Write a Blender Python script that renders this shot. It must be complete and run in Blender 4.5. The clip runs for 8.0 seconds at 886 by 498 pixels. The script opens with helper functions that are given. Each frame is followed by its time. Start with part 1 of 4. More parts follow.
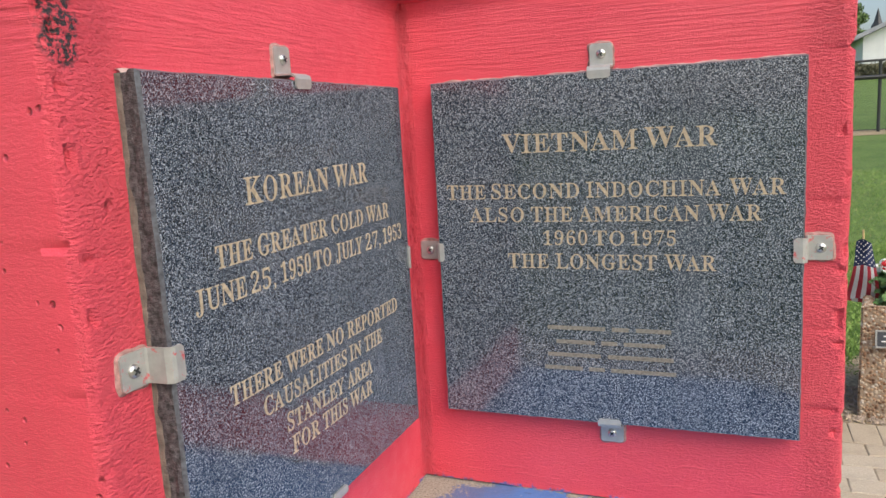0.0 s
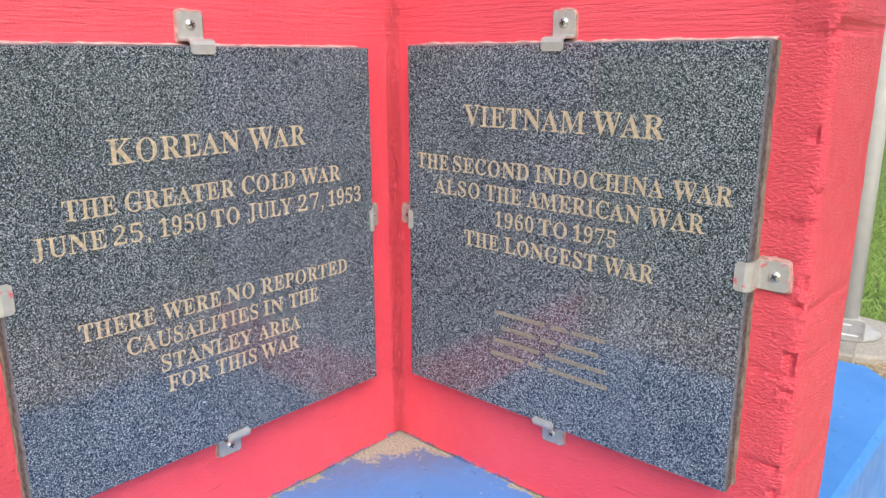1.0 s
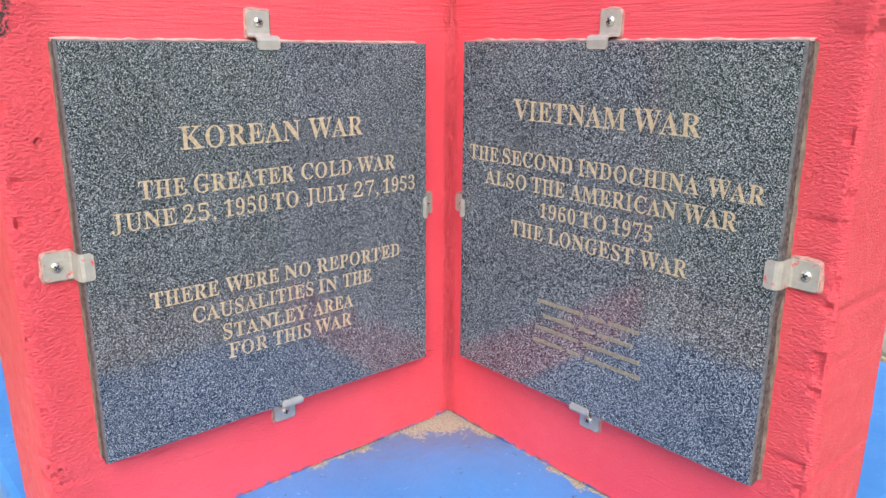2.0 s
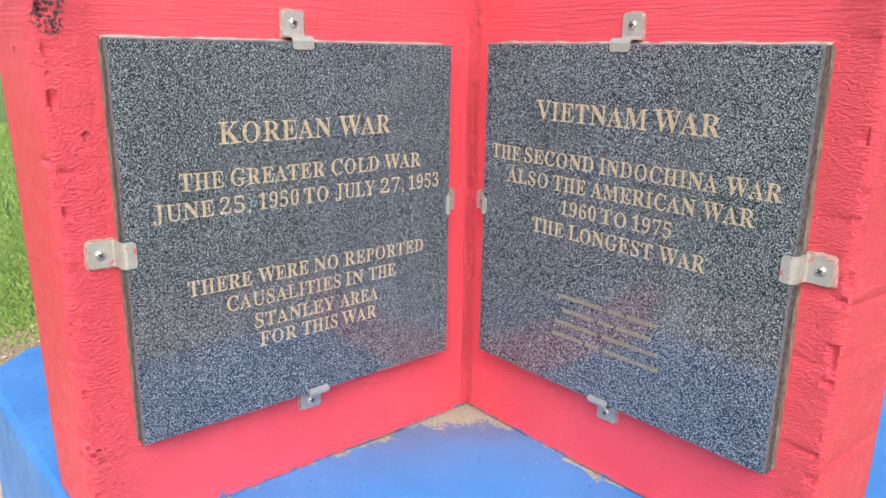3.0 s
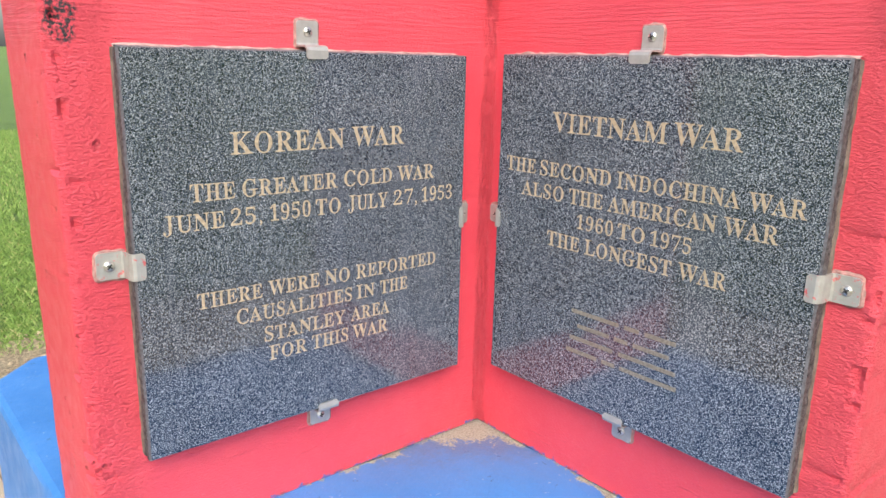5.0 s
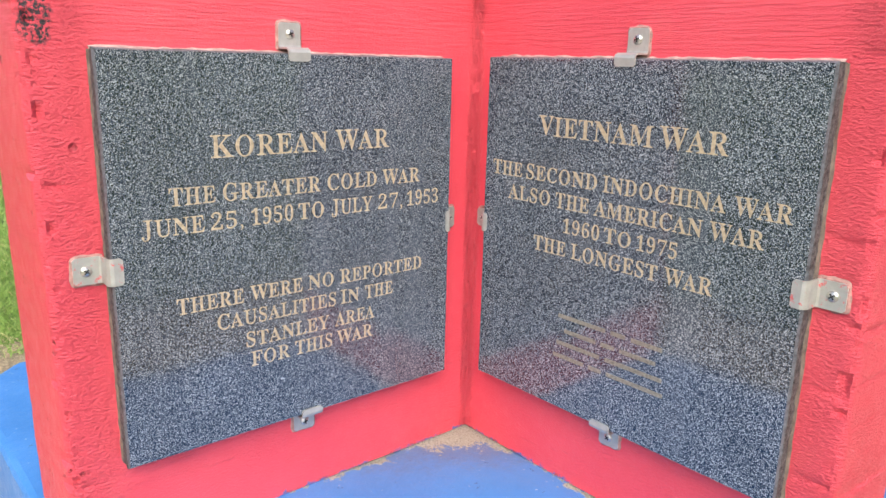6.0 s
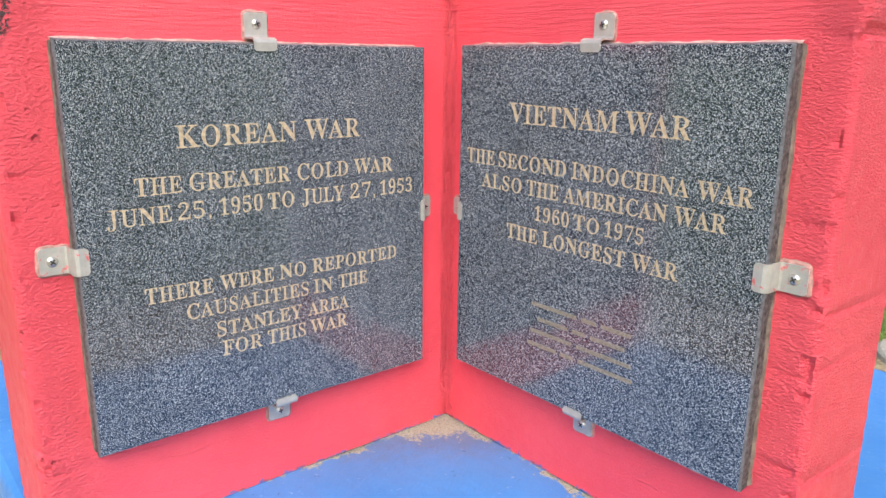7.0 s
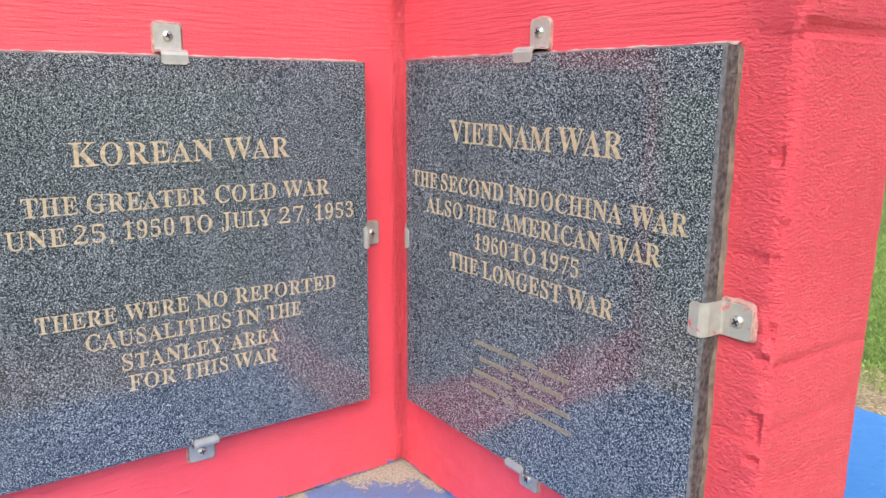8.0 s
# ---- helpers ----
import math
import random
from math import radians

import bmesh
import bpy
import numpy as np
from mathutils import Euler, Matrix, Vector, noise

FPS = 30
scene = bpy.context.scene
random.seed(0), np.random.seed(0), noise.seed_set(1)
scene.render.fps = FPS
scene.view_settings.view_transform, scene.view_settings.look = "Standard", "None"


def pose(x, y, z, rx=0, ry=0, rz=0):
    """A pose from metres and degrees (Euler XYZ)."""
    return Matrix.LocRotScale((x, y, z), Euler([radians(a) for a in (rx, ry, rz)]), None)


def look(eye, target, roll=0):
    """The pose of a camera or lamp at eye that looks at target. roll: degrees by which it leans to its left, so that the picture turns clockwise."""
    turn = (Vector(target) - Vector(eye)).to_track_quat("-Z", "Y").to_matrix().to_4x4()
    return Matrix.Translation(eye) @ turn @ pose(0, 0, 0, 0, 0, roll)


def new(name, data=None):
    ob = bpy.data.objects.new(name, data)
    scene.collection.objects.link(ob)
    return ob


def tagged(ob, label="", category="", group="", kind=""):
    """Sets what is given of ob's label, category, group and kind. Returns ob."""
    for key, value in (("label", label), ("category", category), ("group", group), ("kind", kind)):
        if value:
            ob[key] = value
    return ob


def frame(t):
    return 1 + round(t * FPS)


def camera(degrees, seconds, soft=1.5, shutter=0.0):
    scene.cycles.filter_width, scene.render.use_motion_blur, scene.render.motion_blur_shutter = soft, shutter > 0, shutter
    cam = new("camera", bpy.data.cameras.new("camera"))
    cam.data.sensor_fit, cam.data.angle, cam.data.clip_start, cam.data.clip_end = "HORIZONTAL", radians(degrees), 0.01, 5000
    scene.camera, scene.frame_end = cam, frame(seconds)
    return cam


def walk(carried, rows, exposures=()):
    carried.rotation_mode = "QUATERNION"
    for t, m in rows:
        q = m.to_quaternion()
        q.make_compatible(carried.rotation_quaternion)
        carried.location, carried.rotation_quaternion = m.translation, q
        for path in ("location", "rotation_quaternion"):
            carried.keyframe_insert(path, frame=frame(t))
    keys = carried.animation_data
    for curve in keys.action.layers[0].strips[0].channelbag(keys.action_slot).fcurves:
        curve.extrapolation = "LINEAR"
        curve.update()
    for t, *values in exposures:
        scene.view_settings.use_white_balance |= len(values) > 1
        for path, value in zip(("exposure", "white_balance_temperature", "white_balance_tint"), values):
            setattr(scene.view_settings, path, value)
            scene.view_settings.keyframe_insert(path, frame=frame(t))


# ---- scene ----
cam = camera(61.6, 8.0)
# eye, target and roll, from a first origin; SHIFT puts the inner corner of the memorial at x = y = 0
SHIFT = Matrix.Translation((0.467, -1.413, 0.0))
PATH = [
    (0, (0.108, 0.123, 1.395), (-0.621, 1.957, 1.071), -3.2),
    (0.2, (0.177, 0.234, 1.429), (-0.702, 1.998, 1.090), -2.6),
    (0.3, (0.213, 0.275, 1.434), (-0.738, 2.000, 1.079), -2.3),
    (0.5, (0.311, 0.347, 1.442), (-0.777, 1.975, 1.036), -1.7),
    (0.7, (0.404, 0.391, 1.449), (-0.767, 1.947, 0.999), -1.0),
    (1, (0.534, 0.436, 1.45), (-0.763, 1.876, 0.952), -0.1),
    (1.5, (0.6, 0.443, 1.462), (-0.805, 1.764, 0.933), 0.1),
    (2.8, (0.643, 0.402, 1.457), (-0.831, 1.65, 0.939), 0.7),
    (3, (0.634, 0.387, 1.456), (-0.829, 1.65, 0.942), 0.9),
    (3.5, (0.62, 0.388, 1.454), (-0.849, 1.647, 0.949), 1.1),
    (4, (0.612, 0.389, 1.454), (-0.864, 1.639, 0.95), 1.2),
    (5.5, (0.607, 0.402, 1.458), (-0.871, 1.659, 0.974), 1.4),
    (6, (0.61, 0.418, 1.457), (-0.865, 1.679, 0.974), 1.4),
    (6.5, (0.623, 0.427, 1.454), (-0.845, 1.694, 0.966), 1.2),
    (7, (0.655, 0.465, 1.448), (-0.834, 1.705, 0.951), 0.7),
    (7.5, (0.693, 0.519, 1.431), (-0.829, 1.722, 0.946), 0.0),
    (7.8, (0.690, 0.597, 1.422), (-0.868, 1.769, 0.970), 0.1),
    (8, (0.688, 0.691, 1.423), (-0.908, 1.821, 1.003), 0.4),
]
walk(cam, [(t, SHIFT @ look(eye, target, roll)) for t, eye, target, roll in PATH],
     exposures=[(0.0, 0.42), (0.5, 0.62), (1.0, 0.81), (1.5, 0.84), (8.0, 0.86)])

# ---------------- light: bright overcast, with a weak wide sun from the camera's right ----------------
world = bpy.data.worlds.new("overcast_sky")
scene.world = world
world.use_nodes = True
wn, wl = world.node_tree.nodes, world.node_tree.links
sky = wn.new("ShaderNodeTexSky")
sky.sky_type, sky.sun_disc = "NISHITA", False
sky.sun_elevation, sky.sun_rotation = radians(45), radians(129)
sky.air_density, sky.dust_density, sky.ozone_density = 1.0, 4.0, 1.0
wl.new(sky.outputs["Color"], wn["Background"].inputs["Color"])
wn["Background"].inputs["Strength"].default_value = 0.15
sun = new("sun", bpy.data.lights.new("sun", "SUN"))
sun.data.energy, sun.data.angle, sun.data.color = 1.5, radians(60), (1.0, 0.96, 0.9)
SUN_DIR = Vector((math.sin(radians(129)) * math.cos(radians(45)), math.cos(radians(129)) * math.cos(radians(45)), math.sin(radians(45))))
sun.matrix_world = look(SUN_DIR * 20, (0, 0, 0))


# ---------------- material helpers ----------------
class Mat:
    """A small builder of node materials."""

    def __init__(self, name, rough=0.6, metal=0.0, spec=0.5):
        self.m = bpy.data.materials.new(name)
        self.m.use_nodes = True
        self.n, self.l = self.m.node_tree.nodes, self.m.node_tree.links
        self.b = self.n["Principled BSDF"]
        self.b.inputs["Roughness"].default_value = rough
        self.b.inputs["Metallic"].default_value = metal
        self.b.inputs["Specular IOR Level"].default_value = spec
        self.co = self.n.new("ShaderNodeTexCoord").outputs["Object"]
        self.height = None

    def mapped(self, scale=(1, 1, 1), loc=(0, 0, 0)):
        k = self.n.new("ShaderNodeMapping")
        k.inputs["Scale"].default_value, k.inputs["Location"].default_value = scale, loc
        self.l.new(self.co, k.inputs["Vector"])
        return k.outputs["Vector"]

    def noise(self, scale, detail=4, rough=0.55, stretch=None, loc=(0, 0, 0)):
        k = self.n.new("ShaderNodeTexNoise")
        k.inputs["Scale"].default_value, k.inputs["Detail"].default_value, k.inputs["Roughness"].default_value = scale, detail, rough
        self.l.new(self.mapped(stretch or (1, 1, 1), loc), k.inputs["Vector"])
        return k.outputs["Fac"]

    def cells(self, scale, out="Distance", stretch=None):
        k = self.n.new("ShaderNodeTexVoronoi")
        k.inputs["Scale"].default_value = scale
        self.l.new(self.mapped(stretch or (1, 1, 1)), k.inputs["Vector"])
        return k.outputs[out]

    def ramp(self, fac, stops, smooth=False):
        k = self.n.new("ShaderNodeValToRGB")
        while len(k.color_ramp.elements) < len(stops):
            k.color_ramp.elements.new(0.5)
        for e, (p, c) in zip(k.color_ramp.elements, stops):
            e.position = p
            e.color = (c, c, c, 1) if isinstance(c, (int, float)) else (*c, 1)
        if smooth:
            k.color_ramp.interpolation = "EASE"
        self.l.new(fac, k.inputs["Fac"])
        return k.outputs["Color"]

    def put(self, sock, v):
        if isinstance(v, (int, float)):
            sock.default_value = (v, v, v, 1) if sock.type == "RGBA" else v
        elif isinstance(v, tuple):
            sock.default_value = (*v, 1)
        else:
            self.l.new(v, sock)

    def mix(self, fac, a, b, mode="MIX"):
        k = self.n.new("ShaderNodeMix")
        k.data_type, k.blend_type = "RGBA", mode
        self.put(k.inputs[0], fac)
        self.put(k.inputs[6], a)
        self.put(k.inputs[7], b)
        return k.outputs[2]

    def math(self, op, a, b=0.0, c=0.0):
        k = self.n.new("ShaderNodeMath")
        k.operation = op
        self.put(k.inputs[0], a)
        self.put(k.inputs[1], b)
        self.put(k.inputs[2], c)
        return k.outputs[0]

    def xyz(self):
        k = self.n.new("ShaderNodeSeparateXYZ")
        self.l.new(self.co, k.inputs[0])
        return k.outputs

    def window(self, v, lo, hi, soft):
        """1 between lo and hi, falling off over soft."""
        a = self.n.new("ShaderNodeMapRange")
        b = self.n.new("ShaderNodeMapRange")
        for k, (f0, f1) in ((a, (lo - soft, lo + soft)), (b, (hi + soft, hi - soft))):
            k.inputs["From Min"].default_value, k.inputs["From Max"].default_value = f0, f1
            self.l.new(v, k.inputs["Value"])
        return self.math("MULTIPLY", a.outputs[0], b.outputs[0])

    def random(self):
        return self.n.new("ShaderNodeObjectInfo").outputs["Random"]

    def island(self):
        return self.n.new("ShaderNodeNewGeometry").outputs["Random Per Island"]

    def bump(self, h, dist, strength=1.0):
        k = self.n.new("ShaderNodeBump")
        k.inputs["Distance"].default_value, k.inputs["Strength"].default_value = dist, strength
        self.l.new(h, k.inputs["Height"])
        if self.height is not None:
            self.l.new(self.height, k.inputs["Normal"])
        self.height = k.outputs["Normal"]
        self.l.new(self.height, self.b.inputs["Normal"])

    def color(self, c):
        self.put(self.b.inputs["Base Color"], c)
        return self

    def rough(self, r):
        self.put(self.b.inputs["Roughness"], r)
        return self


def simple(name, c, rough=0.6, metal=0.0, var=0.25, scale=30, bump=0.0):
    k = Mat(name, rough, metal)
    lo, hi = tuple(v * (1 - var) for v in c), tuple(min(1, v * (1 + var)) for v in c)
    k.color(k.ramp(k.noise(scale, 5), [(0.3, lo), (0.7, hi)]))
    if bump:
        k.bump(k.noise(scale * 3, 4), bump)
    return k.m


# red masonry paint, many coats over rough concrete
def make_red():
    k = Mat("red_masonry_paint", 0.5, spec=0.5)
    x, y, z = k.xyz()
    tone = k.ramp(k.noise(2.3, 5, 0.6), [(0.3, (0.65, 0.057, 0.088)), (0.7, (0.74, 0.083, 0.115))])
    fade = k.ramp(k.noise(9, 6, 0.7, loc=(3, 1, 2)), [(0.56, 0.0), (0.78, 0.35)])
    col = k.mix(fade, tone, (0.80, 0.13, 0.14))
    # pinholes and small voids in the concrete; the shade inside is painted darker red
    pits = k.cells(17)
    pit = k.math("MULTIPLY", k.ramp(pits, [(0.05, 1.0), (0.11, 0.0)]), k.ramp(k.noise(5, 2, loc=(7, 7, 1)), [(0.60, 0.0), (0.66, 1.0)]))
    arris = k.window(y, -0.80, -0.752, 0.008)
    hole = k.math("MULTIPLY", k.math("MULTIPLY", k.ramp(k.cells(48), [(0.10, 1.0), (0.2, 0.0)]), arris), k.ramp(k.noise(13, 3, loc=(2, 9, 4)), [(0.54, 0.0), (0.60, 1.0)]))
    pit = k.math("MAXIMUM", pit, hole)
    col = k.mix(k.math("MULTIPLY", pit, 0.6), col, (0.30, 0.012, 0.022))
    crack = k.math("MULTIPLY", k.window(k.math("ADD", z, k.math("MULTIPLY", k.noise(55, 5, 0.75), -0.012)), 0.68, 0.7005, 0.0015), k.ramp(k.noise(30, 5, 0.7), [(0.50, 0.0), (0.60, 0.7)]))
    col = k.mix(crack, col, (0.10, 0.07, 0.08))
    smear = k.math("MULTIPLY", k.window(k.math("ADD", z, k.math("MULTIPLY", k.math("SUBTRACT", k.noise(38, 6, 0.7, loc=(4, 2, 2)), 0.5), 0.05)), 0.66, 0.7055, 0.0012), k.ramp(k.noise(21, 4, 0.6, loc=(8, 3, 6)), [(0.46, 0.0), (0.52, 0.9)]))
    col = k.mix(smear, col, (0.05, 0.14, 0.38))
    # shade in the rough corner groove, put into the colour as broken dark red
    joint = k.math("MULTIPLY", k.math("MULTIPLY", k.window(x, -0.02, 0.009, 0.002), k.window(y, -0.009, 0.02, 0.002)), k.ramp(k.noise(60, 5, 0.75, stretch=(1, 1, 0.5)), [(0.60, 0.0), (0.68, 0.35)]))
    col = k.mix(joint, col, (0.22, 0.012, 0.022))
    # black scuff where the paint has come off, near the free end of one wall
    blot = k.math("MULTIPLY", k.window(y, -0.775, -0.742, 0.012), k.window(z, 1.470, 1.60, 0.016))
    blot = k.math("MULTIPLY", blot, k.window(x, -0.02, 0.02, 0.003))
    bits = k.ramp(k.noise(170, 5, 0.7), [(0.46, 0.0), (0.51, 1.0)])
    speck = k.math("MULTIPLY", k.ramp(k.math("ADD", blot, k.math("MULTIPLY", k.noise(75, 4, 0.65), 0.9)), [(0.78, 0.0), (1.0, 1.0)]), bits)
    run = k.math("MULTIPLY", k.math("MULTIPLY", k.window(y, -0.692, -0.688, 0.004), k.window(z, 1.535, 1.60, 0.01)), k.ramp(k.noise(70, 3), [(0.45, 0.0), (0.6, 0.6)]))
    col = k.mix(k.math("MAXIMUM", speck, run), col, (0.035, 0.03, 0.035))
    k.color(col)
    k.rough(k.ramp(k.noise(40, 4), [(0.3, 0.36), (0.7, 0.56)]))
    # stippled beside the plaques at the free ends, smoother elsewhere
    beside_k = k.math("MULTIPLY", k.window(y, -0.80, -0.695, 0.02), k.window(x, -0.010, 0.03, 0.004))
    beside_v = k.window(x, 0.675, 1.0, 0.02)
    low = k.math("MULTIPLY", k.window(z, 0.7, 0.95, 0.08), 0.22)
    coarse = k.math("ADD", k.math("MAXIMUM", k.math("MAXIMUM", beside_k, beside_v), low), 0.20)
    def relief(mask, level, dist, *args, **kw):
        k.bump(k.math("MULTIPLY", k.math("SUBTRACT", k.noise(*args, **kw), level), mask), dist)

    k.bump(k.noise(22, 4, 0.55), 0.002, 0.6)
    relief(coarse, 0.5, 0.0060, 240, 5, 0.6, stretch=(0.6, 0.6, 1.2))
    k.bump(k.noise(420, 3, 0.6), 0.0006, 0.7)
    # a few drawn-out brush marks and runs low on the walls
    brush = k.ramp(k.noise(34, 5, 0.6, stretch=(0.4, 0.4, 3.0), loc=(5, 2, 1)), [(0.60, 0.0), (0.68, 1.0)])
    k.bump(k.math("MULTIPLY", brush, k.window(z, 0.5, 0.90, 0.03)), 0.0012, 0.9)
    # ridged seam in the inner corner
    seam = k.math("MULTIPLY", k.window(x, -0.02, 0.016, 0.008), k.window(y, -0.016, 0.02, 0.008))
    relief(seam, 0.5, 0.016, 150, 5, 0.65, stretch=(1, 1, 0.4))
    # trowel and brush ridges along the top of the wall
    relief(k.math("ADD", k.math("MULTIPLY", k.window(z, 1.475, 1.75, 0.03), 0.95), 0.05), 0.5, 0.0040, 30, 6, 0.62, stretch=(0.4, 0.4, 7.0))
    k.bump(k.math("MULTIPLY", pit, -1.0), 0.006, 1.0)
    return k.m


def make_blue():
    k = Mat("blue_masonry_paint", 0.45, spec=0.4)
    x, y, z = k.xyz()
    tone = k.ramp(k.noise(3, 5, 0.6), [(0.3, (0.040, 0.185, 0.50)), (0.7, (0.066, 0.245, 0.61))])
    chalk = k.ramp(k.noise(14, 6, 0.7), [(0.55, 0.0), (0.75, 0.25)])
    col = k.mix(chalk, tone, (0.10, 0.26, 0.60))
    # bare concrete where the paint has flaked in the inner corner and along the joint
    ny = k.math("MULTIPLY", y, -1.0)
    reach = k.math("ADD", k.math("MULTIPLY", k.math("MAXIMUM", x, 0.0), 1.15), k.math("MULTIPLY", k.math("MAXIMUM", ny, 0.0), 0.80))
    inner = k.math("MULTIPLY", k.window(x, -0.02, 2.0, 0.004), k.window(y, -2.0, 0.02, 0.004))
    level = k.window(z, 0.66, 0.75, 0.01)
    wob = k.math("ADD", k.math("MULTIPLY", k.math("SUBTRACT", k.noise(24, 7, 0.7), 0.5), 0.20), k.math("MULTIPLY", k.math("SUBTRACT", k.noise(120, 6, 0.75), 0.5), 0.17))
    corner = k.ramp(k.math("ADD", reach, wob), [(0.118, 1.0), (0.126, 0.0)])
    near = k.math("MINIMUM", k.math("ABSOLUTE", x), k.math("ABSOLUTE", y))
    strip = k.ramp(k.math("ADD", near, k.math("MULTIPLY", k.math("SUBTRACT", k.noise(19, 6, 0.65, loc=(2, 5, 0)), 0.44), 0.16)), [(0.010, 1.0), (0.016, 0.0)])
    bare = k.math("MULTIPLY", k.math("MULTIPLY", k.math("MAXIMUM", corner, strip), inner), level)
    chips = k.math("MULTIPLY", k.ramp(k.noise(22, 5, 0.7, loc=(11, 3, 9)), [(0.735, 0.0), (0.755, 1.0)]), k.window(z, 0.3, 0.8, 0.02))
    concrete = k.ramp(k.noise(210, 5, 0.8), [(0.34, (0.10, 0.10, 0.085)), (0.46, (0.34, 0.345, 0.28)), (0.66, (0.50, 0.50, 0.41))])
    # dark bluish primer between paint and bare concrete
    halo = k.math("MULTIPLY", k.math("MULTIPLY", k.ramp(k.math("ADD", reach, wob), [(0.125, 1.0), (0.25, 0.0)]), inner), level)
    grime = k.math("MULTIPLY", k.math("MULTIPLY", halo, k.ramp(k.noise(30, 5, 0.7, loc=(1, 8, 3)), [(0.34, 0.0), (0.46, 1.0)])), 0.9)
    col = k.mix(grime, col, (0.085, 0.10, 0.14))
    black = k.ramp(k.noise(34, 6, 0.75, loc=(4, 4, 7)), [(0.635, 0.0), (0.67, 0.7)])
    pale = k.ramp(k.noise(85, 3, 0.6, loc=(6, 1, 2)), [(0.69, 0.0), (0.73, 0.6)])
    col = k.mix(pale, col, (0.42, 0.50, 0.62))
    worn = k.math("MULTIPLY", k.math("MULTIPLY", k.ramp(k.math("ADD", reach, wob), [(0.12, 0.65), (0.44, 0.0)]), inner), level)
    col = k.mix(worn, col, (0.115, 0.195, 0.37))
    col = k.mix(black, col, (0.03, 0.06, 0.14))
    col = k.mix(k.math("MAXIMUM", bare, chips), col, concrete)
    k.color(col)
    k.rough(k.mix(bare, k.ramp(k.noise(25, 4), [(0.3, 0.34), (0.7, 0.52)]), 0.95))
    k.bump(k.noise(48, 6, 0.6), 0.004, 0.5)
    k.bump(k.noise(260, 3, 0.6), 0.0008, 0.5)
    k.bump(k.math("MULTIPLY", bare, -1.0), 0.003, 0.8)
    k.bump(k.math("MULTIPLY", k.noise(230, 4, 0.7), bare), 0.006, 1.0)
    return k.m


def make_granite():
    k = Mat("polished_dark_granite", 0.05, spec=0.85)
    a = k.noise(760, 2, 0.6)
    b = k.cells(980, "Color")
    grey = k.n.new("ShaderNodeSeparateColor")
    k.l.new(b, grey.inputs[0])
    fleck = k.math("ADD", k.math("MULTIPLY", a, 0.40), k.math("MULTIPLY", grey.outputs[0], 0.60))
    base = k.ramp(fleck, [(0.32, (0.009, 0.014, 0.026)), (0.49, (0.028, 0.040, 0.062)), (0.62, (0.095, 0.116, 0.147)), (0.76, (0.40, 0.43, 0.47))])
    cloud = k.ramp(k.noise(7, 4), [(0.3, 0.85), (0.7, 1.12)])
    col = k.mix(1.0, base, cloud, "MULTIPLY")
    # water streaks below the upper edge
    streak = k.ramp(k.noise(16, 3, 0.5, stretch=(1, 1, 0.06)), [(0.52, 0.0), (0.72, 0.14)])
    col = k.mix(streak, col, (0.16, 0.18, 0.22))
    k.color(col)
    k.rough(k.ramp(k.noise(11, 5, 0.6), [(0.3, 0.06), (0.75, 0.12)]))
    return k.m


def make_metal():
    k = Mat("dull_galvanised_steel", 0.45, 0.45)
    k.color(k.ramp(k.noise(60, 4, stretch=(1, 1, 1)), [(0.3, (0.36, 0.36, 0.34)), (0.7, (0.48, 0.48, 0.455))]))
    k.bump(k.noise(300, 3, stretch=(0.2, 1, 1)), 0.0003, 0.5)
    return k.m


def make_painted_metal():
    k = Mat("steel_with_red_paint_smears", 0.45, 0.45)
    steel = k.ramp(k.noise(60, 4), [(0.3, (0.36, 0.36, 0.34)), (0.7, (0.48, 0.48, 0.455))])
    smear = k.ramp(k.noise(75, 6, 0.7, stretch=(1, 1, 0.35)), [(0.56, 0.0), (0.62, 0.85)])
    k.color(k.mix(smear, steel, (0.70, 0.09, 0.10)))
    return k.m


def make_grass():
    k = Mat("mown_lawn", 0.85)
    a = k.ramp(k.noise(1.3, 5, 0.6), [(0.3, (0.11, 0.20, 0.035)), (0.7, (0.19, 0.30, 0.065))])
    dry = k.ramp(k.noise(6, 6, 0.7), [(0.55, 0.0), (0.75, 0.5)])
    tuft = k.ramp(k.noise(34, 6, 0.75), [(0.36, 0.45), (0.64, 1.35)])
    k.color(k.mix(1.0, k.mix(dry, a, (0.26, 0.27, 0.09)), tuft, "MULTIPLY"))
    k.bump(k.noise(60, 6, 0.75), 0.05, 0.9)
    return k.m


def make_blade():
    k = Mat("grass_blade", 0.6)
    c = k.ramp(k.island(), [(0.0, (0.11, 0.21, 0.035)), (0.55, (0.21, 0.35, 0.07)), (0.9, (0.30, 0.42, 0.11)), (1.0, (0.44, 0.40, 0.18))])
    k.color(c)
    return k.m


def make_paver():
    k = Mat("tan_concrete_paver", 0.9, spec=0.2)
    mixed = k.math("FRACT", k.math("ADD", k.random(), k.island()))
    c = k.ramp(mixed, [(0.0, (0.36, 0.29, 0.205)), (0.5, (0.43, 0.355, 0.26)), (1.0, (0.48, 0.41, 0.315))])
    spot = k.ramp(k.noise(120, 5, 0.7), [(0.3, 0.82), (0.7, 1.12)])
    dirt = k.ramp(k.noise(9, 4), [(0.5, 1.0), (0.8, 0.8)])
    k.color(k.mix(1.0, k.mix(1.0, c, spot, "MULTIPLY"), dirt, "MULTIPLY"))
    k.bump(k.noise(220, 4, 0.6), 0.002, 0.7)
    return k.m


